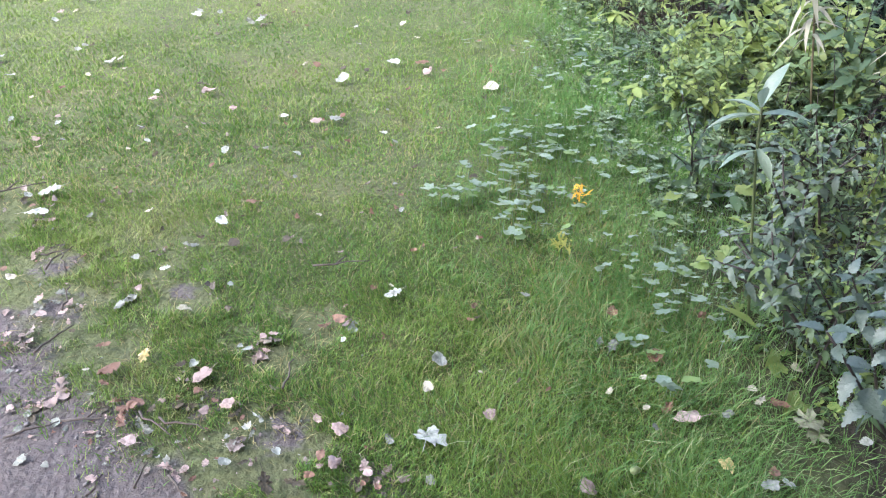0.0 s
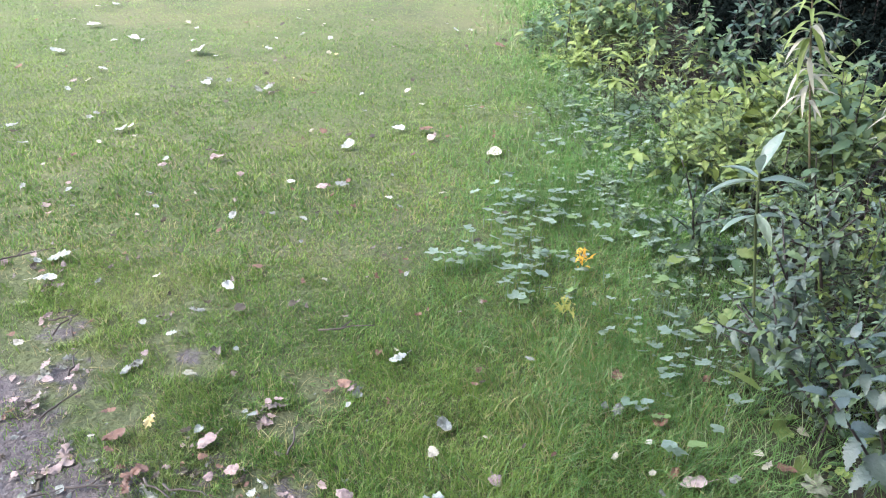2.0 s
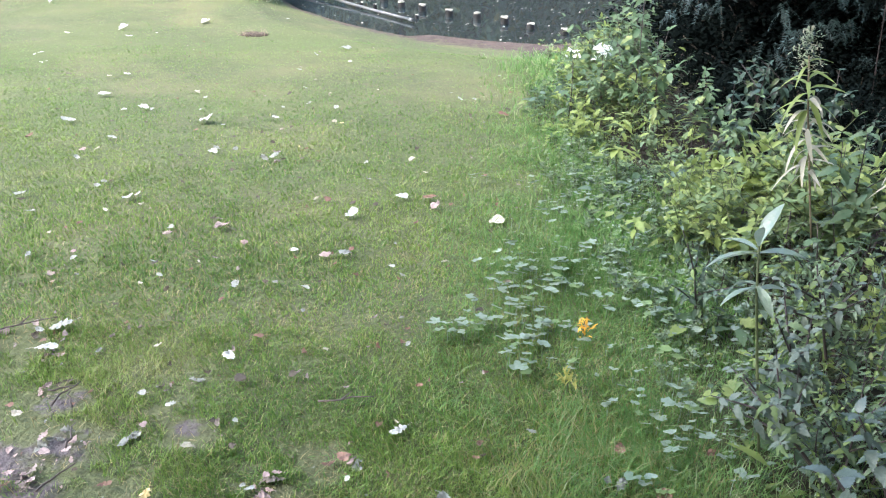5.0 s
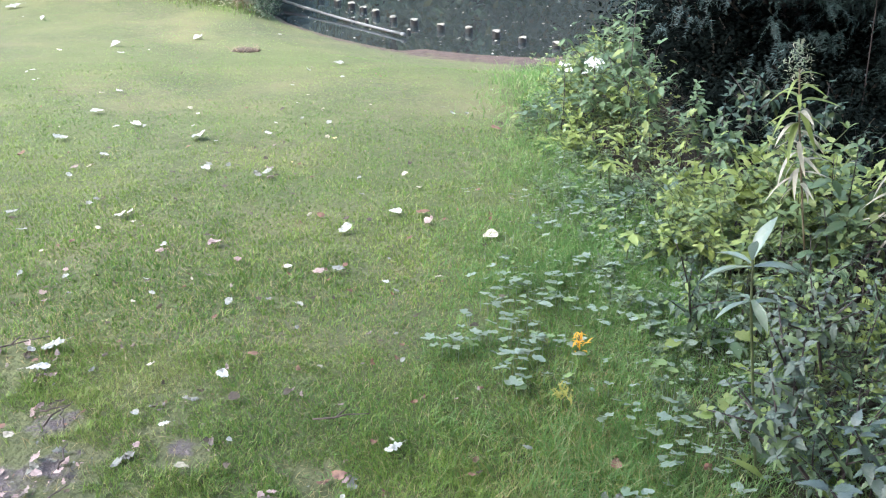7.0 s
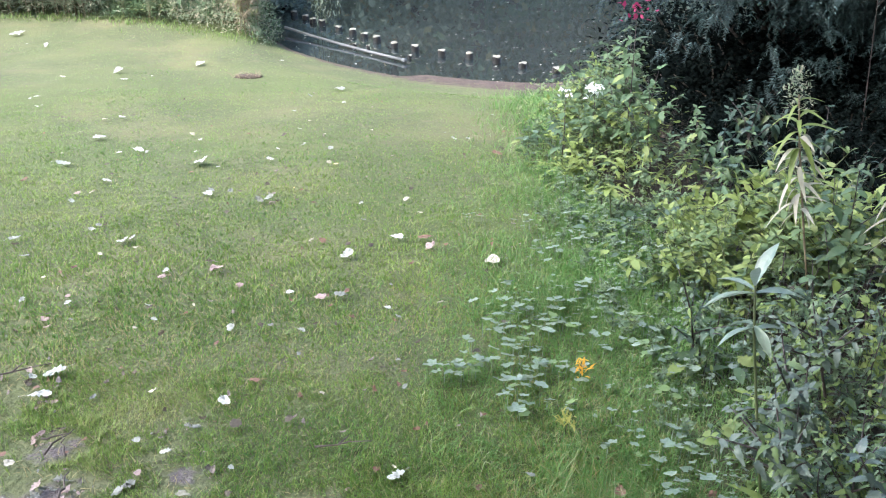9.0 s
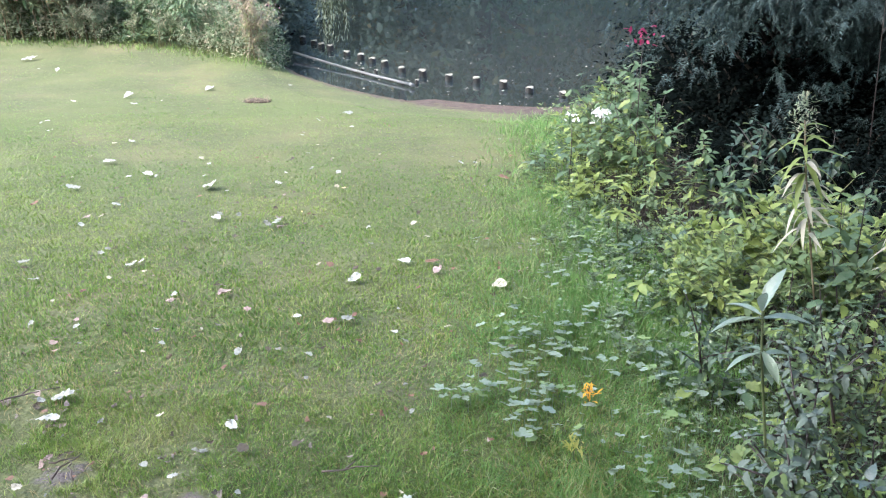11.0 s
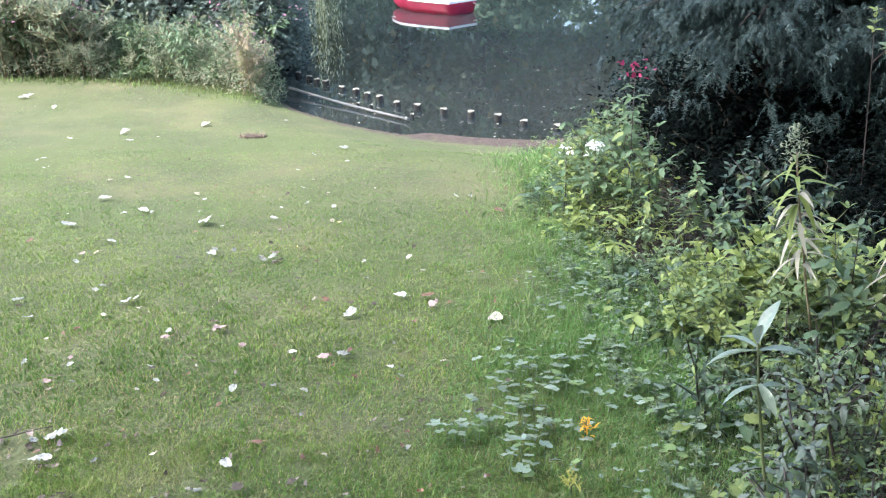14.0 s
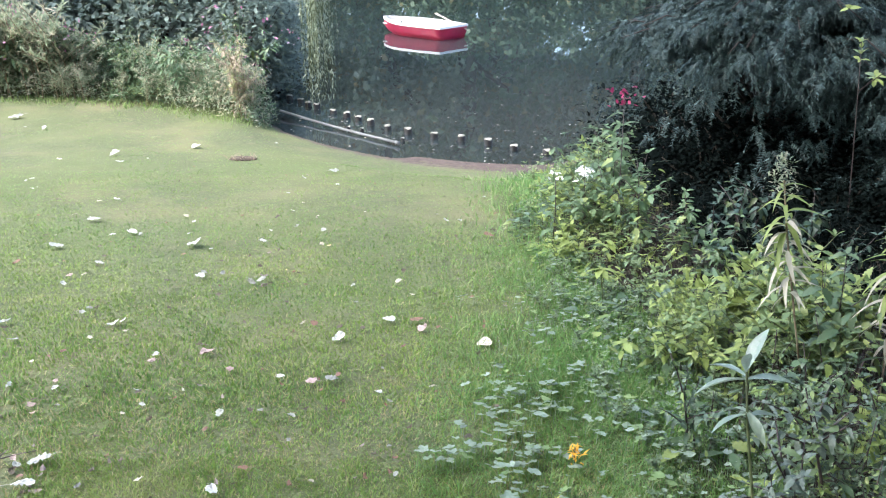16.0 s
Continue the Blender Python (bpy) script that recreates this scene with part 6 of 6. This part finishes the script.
DARK_A = [(-1.2, 5.96, 0.045), (-3.1, 6.66, 0.041), (-2.63, 5.39, 0.03), (-2.17, 5.12, 0.029), (-0.13, 5.47, 0.03), (-1.51, 4.36, 0.037), (-1.18, 4.5, 0.026), (-1.15, 4.08, 0.047), (-1.06, 4.14, 0.036), (-1.16, 4.86, 0.027), (-1.05, 4.64, 0.029), (-1.3, 4.75, 0.027), (-0.73, 4.62, 0.023), (-0.83, 4.34, 0.025), (-0.78, 3.97, 0.028), (-0.22, 4.59, 0.039), (-0.25, 3.24, 0.014), (-1.15, 2.87, 0.03), (-1.03, 2.35, 0.029), (-1.51, 2.79, 0.019), (-1.23, 2.53, 0.019), (0.37, 5.11, 0.036), (-2.01, 3.59, 0.037), (0.34, 5.54, 0.062), (-0.66, 1.85, 0.022), (-0.65, 1.52, 0.028), (-0.68, 1.37, 0.026), (-0.32, 1.17, 0.044), (-0.38, 1.17, 0.049), (-1.1, 1.61, 0.035)]
DARK_B = [(-1.08, 1.64, 0.026), (0.18, 1.48, 0.017)]
YELLOW_A = [(-0.75, 1.56, 0.043), (0.63, 1.24, 0.043), (-0.72, 5.15, 0.029), (-0.89, 4.58, 0.016)]

for kind, lists in (("pale", (PALE_A, PALE_B, PALE_C,)), ("grey", (GREY_A,)), ("cream", (CREAM_A,)), ("pink", (PINKISH_A, PINKISH_B,)), ("brown", (BROWN_A, BROWN_B,)), ("dark", (DARK_A, DARK_B,)), ("yellow", (YELLOW_A,))):
    for spots in lists:
        for lx, ly, size in spots:
            drop_leaf(kind, lx, ly, size)
# small scraps of leaves strewn thinly over the lawn
for i in range(58):
    ly = 1.7 + 6.0 * rng.uniform(0, 1) ** 1.3
    drop_leaf(("brown", "dark", "dark", "grey", "dark", "cream", "dark")[i % 7], rng.uniform(-0.5 * ly, min(0.5, 0.12 * ly)), ly, rng.uniform(0.016, 0.036), 0.018)
specks = Batch()
k = 150
ly = 2.0 + 6.5 * rng.uniform(0, 1, k) ** 1.2
lx = rng.uniform(-0.5, 0.1, k) * ly
specks.add(fan_leaf(OAK_OUT, (-0.2, 0.15, 0.06), 75), turns(np.column_stack([lx, ly, ground_height(lx, ly) + 0.016]), rng.uniform(0, 6.3, k), rng.normal(0, 0.3, k), rng.normal(0, 0.3, k), rng.uniform(0.014, 0.03, k)), 0)
specks.mat = [rng.integers(0, 3, k).repeat(len(specks.totals[0]) // k)]
tagged(new("leaf_scraps", specks.mesh("leaf_scraps", [M_LEAF_DARK, M_LEAF_SCRAP, M_LEAF_BROWN])), "small dark scraps of dead leaves strewn over the lawn", "leaf litter", kind="stuff")
maple = fallen_leaf(MAPLE_OUT, (-0.1, 0.05, 0.015), 5, M_LEAF_PALE, "large pale maple leaf lying on the grass")
drop_leaf("pale", -0.03, 1.31, 0.066, 0.02, maple)
faded = fallen_leaf(MAPLE_OUT, (-0.08, 0.05, 0.015), 6, M_LEAF_FADED, "faded beige maple leaf half sunk in the grass")
drop_leaf("cream", 0.85, 1.37, 0.062, 0.03, faded)
drop_leaf("cream", 0.86, 1.33, 0.05, 0.02, faded)

# dead twigs
def twig(x, y, turn_, length, seed):
    r = np.random.default_rng(seed)
    ob = tagged(new("twig"), "thin dead twig lying on the ground", "twig", "twigs by the path")
    k = 6
    p = [(length * (i / (k - 1) - 0.5), r.normal(0, 0.035) * length, 0.006 + abs(r.normal(0, 0.004))) for i in range(k)]
    part("stick", Batch().add(tube(p, np.linspace(0.0034, 0.0015, k), 5), ONE).mesh("stick", [M_TWIG]), ob)
    if length > 0.12:
        part("side_shoot", Batch().add(tube([p[2], (p[2][0] + 0.2 * length, p[2][1] + 0.18 * length, 0.012)], [0.003, 0.0015], 5), ONE).mesh("side_shoot", [M_TWIG]), ob)
    ob.matrix_basis = pose(x, y, float(ground_height(x, y)) + (0.003 if float(path_mask(x, y)) > -0.02 else 0.02), 0, 0, turn_)


for i, (tx, ty, a, ln) in enumerate(((-0.82, 1.36, 8, 0.13), (-0.66, 1.33, -35, 0.11), (-0.60, 1.33, -20, 0.12), (-0.95, 1.33, 25, 0.12), (-0.66, 1.2, 80, 0.07), (-0.57, 1.17, -40, 0.08), (-1.12, 1.97, 70, 0.12),
                                     (-1.1, 1.95, 120, 0.10), (-1.14, 2.0, 20, 0.08), (-1.03, 1.78, 95, 0.10), (-1.0, 1.62, 60, 0.12), (-0.3, 1.95, 10, 0.16), (-0.38, 1.5, 85, 0.10), (-0.75, 1.17, 75, 0.06), (-1.42, 2.37, 30, 0.2))):
    twig(tx, ty, a, ln, 300 + i)

# pebbles and crumbs on the bare path
def pebble(seed):
    r = np.random.default_rng(seed)
    bm = bmesh.new()
    bmesh.ops.create_icosphere(bm, subdivisions=1, radius=1)
    for v in bm.verts:
        v.co *= r.uniform(0.7, 1.25)
        v.co.z *= 0.6
    return bm_mesh("pebble", bm, M_STONE)


stones = [pebble(i) for i in range(3)]
made = 0
while made < 90:
    px, py = rng.uniform(-1.3, -0.25), rng.uniform(1.0, 1.7)
    if float(path_mask(px, py)) < 0.0:
        continue
    ob = tagged(new("pebble", stones[made % 3]), "small grey pebble on the dirt path", "pebble", "pebbles on the path")
    s_ = 0.002 + 0.006 * rng.uniform(0, 1) ** 2.5
    ob.matrix_basis = pose(px, py, float(ground_height(px, py)) + s_ * 0.3, 0, 0, rng.uniform(0, 360)) @ Matrix.Diagonal((s_, s_, s_, 1))
    made += 1
nut = bmesh.new()
bmesh.ops.create_uvsphere(nut, u_segments=14, v_segments=9, radius=0.0095)
for v in nut.verts:
    v.co.x *= 1.35
ob = tagged(new("acorn", bm_mesh("acorn", nut, M_NUT)), "pale green acorn in the grass", "acorn")
ob.matrix_basis = pose(0.42, 1.22, float(ground_height(0.42, 1.22)) + 0.03, 0, 10, 30)

# crumbled leaf litter by the path and in small heaps
litter = Batch()
SCRAPS = [fan_leaf(OAK_OUT, (-0.15, 0.1, 0.03), 71), fan_leaf(LINDEN_OUT, (-0.2, 0.1, 0.03), 72), fan_leaf(OAK_OUT, (0.1, -0.15, 0.035), 73)]
heaps = ((-1.07, 1.76, 0.06, 46), (-1.12, 1.97, 0.05, 30), (-0.78, 1.34, 0.08, 40), (-0.55, 1.43, 0.09, 50), (-0.3, 1.25, 0.10, 50), (-0.2, 1.2, 0.08, 30), (-0.95, 1.5, 0.09, 30), (-1.2, 1.72, 0.08, 40),
         (-1.38, 2.3, 0.10, 50), (-0.33, 1.72, 0.06, 14), (-0.72, 1.85, 0.06, 14), (-0.82, 2.05, 0.04, 12), (-0.45, 1.6, 0.05, 10), (-1.5, 2.75, 0.12, 24), (-0.98, 1.43, 0.07, 50), (-0.86, 1.38, 0.07, 50), (-0.66, 1.29, 0.07, 55), (-0.5, 1.2, 0.08, 55), (-0.43, 1.3, 0.06, 30), (-0.73, 1.37, 0.05, 40), (-0.62, 1.5, 0.04, 20), (-1.1, 1.62, 0.06, 60), (-1.28, 2.22, 0.06, 20), (-0.46, 1.64, 0.05, 24), (-0.27, 1.69, 0.04, 14), (-1.05, 4.4, 0.07, 20), (-0.16, 1.68, 0.04, 8))
for cx, cy, sd, k in heaps:
    k = int(k * 0.5)
    x, y = rng.normal(cx, sd, k), rng.normal(cy, sd * 0.8, k)
    z = ground_height(x, y) + np.where(path_mask(x, y) > 0, 0.003, 0.009)
    mats_ = rng.integers(0, 5, k)
    sizes = 0.007 + 0.036 * rng.uniform(0, 1, k) ** 3
    for q in range(5):
        for t_ in range(3):
            s = (mats_ == q) & (rng.integers(0, 3, k) == t_)
            litter.add(SCRAPS[t_], turns(np.column_stack([x, y, z])[s], rng.uniform(0, 6.3, s.sum()), rng.normal(0, 0.15, s.sum()), rng.normal(0, 0.2, s.sum()), sizes[s]), q)
tagged(new("leaf_litter", litter.mesh("leaf_litter", [M_LEAF_BROWN, M_LEAF_PINK, M_LEAF_DARK, M_LEAF_SCRAP, M_LEAF_GREY])), "crumbled brown leaf litter in small heaps by the path", "leaf litter", kind="stuff")

# ---- grass ----
def sow_grass(n, y_range, half_width, height, width, templates, mat, seed, keep=None, name="lawn_grass", label="short mown lawn grass with mossy and worn patches", smooth=True, x_range=None):
    r = np.random.default_rng(seed)
    y = r.uniform(*y_range, n)
    x = r.uniform(-1, 1, n) * half_width(y) if x_range is None else r.uniform(*x_range, n)
    ok = (path_mask(x, y) < r.normal(-0.06, 0.07, n)) & (ground_height(x, y) > r.normal(-1.165, 0.012, n))
    ok &= x < border(y) + 0.3
    # sparser near the bushes, so that the darkened ground shows
    ok &= ~((y < 2.0) & (x > r.normal(0.76, 0.1, n)) & (r.uniform(0, 1, n) < 0.7))
    if keep is not None:
        ok &= keep(x, y, r)
    x, y = x[ok], y[ok]
    n = len(x)
    lush = soft_noise(x, y, 1.3, 5)
    tuft = soft_noise(x, y, 11, 51) * 0.6 + soft_noise(x, y, 27, 52) * 0.4
    h = height * r.uniform(0.5, 1.3, n) * (0.65 + 0.7 * lush) * (0.5 + tuft)
    comb = 6.283 * 2 * soft_noise(x, y, 5, 53)
    w = width * r.uniform(0.7, 1.2, n)
    pos = np.column_stack([x, y, ground_height(x, y) - 0.004])
    b = Batch()
    pick = r.integers(0, len(templates), n)
    for k, t in enumerate(templates):
        s = pick == k
        b.add(t, turns(pos[s], comb[s] + r.normal(0, 1.5, s.sum()), r.normal(0, 0.25, s.sum()), r.normal(0, 0.25, s.sum()), np.column_stack([w[s], h[s], h[s]])))
    return tagged(new(name, b.mesh(name, [mat], smooth)), label, "grass", kind="stuff")


reach = lambda y: 0.60 * y + 0.45
BLADES = [BLADE_STIFF, blade(3, 0.55), BLADE_BENT]


BARE = ((-1.07, 1.76, 0.12), (-1.12, 1.97, 0.1), (-0.38, 1.31, 0.1), (-0.33, 1.72, 0.08), (-1.38, 2.3, 0.15), (-0.72, 1.85, 0.08), (-2.14, 8.98, 0.3), (-0.85, 1.6, 0.1), (-3.0, 10.4, 0.25))


def thin(x, y, r):
    """Sparser on worn ground and beside the path."""
    near = np.clip((-path_mask(x, y)) / 0.7, 0, 1)
    worn = sum(0.7 * np.exp(-((x - cx) ** 2 + (y - cy) ** 2) / (sd * sd)) for cx, cy, sd in BARE)
    return soft_noise(x, y, 2.6, 6) * 0.6 + soft_noise(x, y, 9, 7) * 0.5 + soft_noise(x, y, 26, 17) * 0.5 + 0.5 * near - worn + r.normal(0, 0.08, len(x)) > 0.72


sow_grass(190000, (0.85, 2.4), reach, 0.027, 0.0028, BLADES, M_GRASS, 1, lambda x, y, r: thin(x, y, r) & (x < r.normal(0.62, 0.1, len(x))))
sow_grass(185000, (2.4, 5.9), reach, 0.021, 0.0044, BLADES, M_GRASS, 2, lambda x, y, r: thin(x, y, r) & (r.uniform(0, 1, len(x)) > (y - 3.6) / 2.4))
sow_grass(140000, (3.4, 8.2), reach, 0.013, 0.007, [BLADE_STIFF, BLADE_LOW], M_GRASS_FAR, 3, lambda x, y, r: (thin(x, y, r) | (r.uniform(0, 1, len(x)) < 0.4)) & (r.uniform(0, 1, len(x)) < (y - 3.2) / 2.4))
sow_grass(90000, (8.2, 14.8), reach, 0.010, 0.013, [BLADE_STIFF, BLADE_LOW], M_GRASS_FAR, 4)
wild = lambda x, y, r: (x > np.interp(y, [1.0, 1.5, 2.0, 2.5, 3.3, 3.9, 5, 7, 9], [0.4, 0.28, 0.18, 0.13, 0.25, 0.45, 0.42, 0.5, 1.0]) + r.normal(0, 0.2, len(x)) + 0.5 * (soft_noise(x, y, 3, 24) - 0.5)) & (x < border(y) + 0.5)
LONG = [BLADE_BENT, BLADE_LOW, BLADE_STIFF]
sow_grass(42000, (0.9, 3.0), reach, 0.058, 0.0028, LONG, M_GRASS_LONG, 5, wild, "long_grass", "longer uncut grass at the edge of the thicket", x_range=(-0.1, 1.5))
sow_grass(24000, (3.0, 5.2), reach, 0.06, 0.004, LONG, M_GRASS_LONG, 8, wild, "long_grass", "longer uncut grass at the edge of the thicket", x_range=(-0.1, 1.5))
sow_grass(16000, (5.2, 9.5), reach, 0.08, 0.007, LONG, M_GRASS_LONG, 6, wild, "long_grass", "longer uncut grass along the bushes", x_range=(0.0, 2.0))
dry = lambda x, y, r: soft_noise(x, y, 2.0, 15) + r.normal(0, 0.1, len(x)) > 0.55
sow_grass(26000, (0.9, 3.2), reach, 0.027, 0.0022, [BLADE_LOW, BLADE_BENT], M_STRAW, 7, dry, "dry_grass", "dead straw-coloured grass blades among the lawn")
bleached = lambda x, y, r: np.exp(-(((x - 0.42) / 0.28) ** 2 + ((y - 1.75) / 0.4) ** 2)) > r.uniform(0, 1, len(x))
sow_grass(9000, (1.0, 2.6), reach, 0.045, 0.0026, LONG, M_STRAW, 9, bleached, "dry_grass", "bleached long grass blades at the edge of the thicket", x_range=(-0.1, 1.0))
tufts = lambda x, y, r: wild(x, y, r) & (soft_noise(x, y, 6, 21) + r.normal(0, 0.1, len(x)) > 0.55)
sow_grass(13000, (1.75, 4.6), reach, 0.085, 0.0034, [BLADE_STIFF, BLADE_BENT], M_GRASS_TUFT, 12, tufts, "long_grass", "fresh tufts of taller grass among the ground ivy", x_range=(-0.05, 1.2))
clumps = lambda x, y, r: soft_noise(x, y, 7, 22) * 0.6 + soft_noise(x, y, 1.1, 23) * 0.6 + r.normal(0, 0.06, len(x)) > 0.78
sow_grass(46000, (0.9, 3.6), reach, 0.028, 0.0028, [BLADE_STIFF, BLADE_BENT], M_GRASS_TUFT, 13, lambda x, y, r: (clumps(x, y, r) | (r.uniform(0, 1, len(x)) < np.clip(0.25 + 0.8 * x, 0, 0.6))) & (x < 0.7) & (x > -0.9), "lawn_grass", "fresher fluffy tufts in the mown lawn")
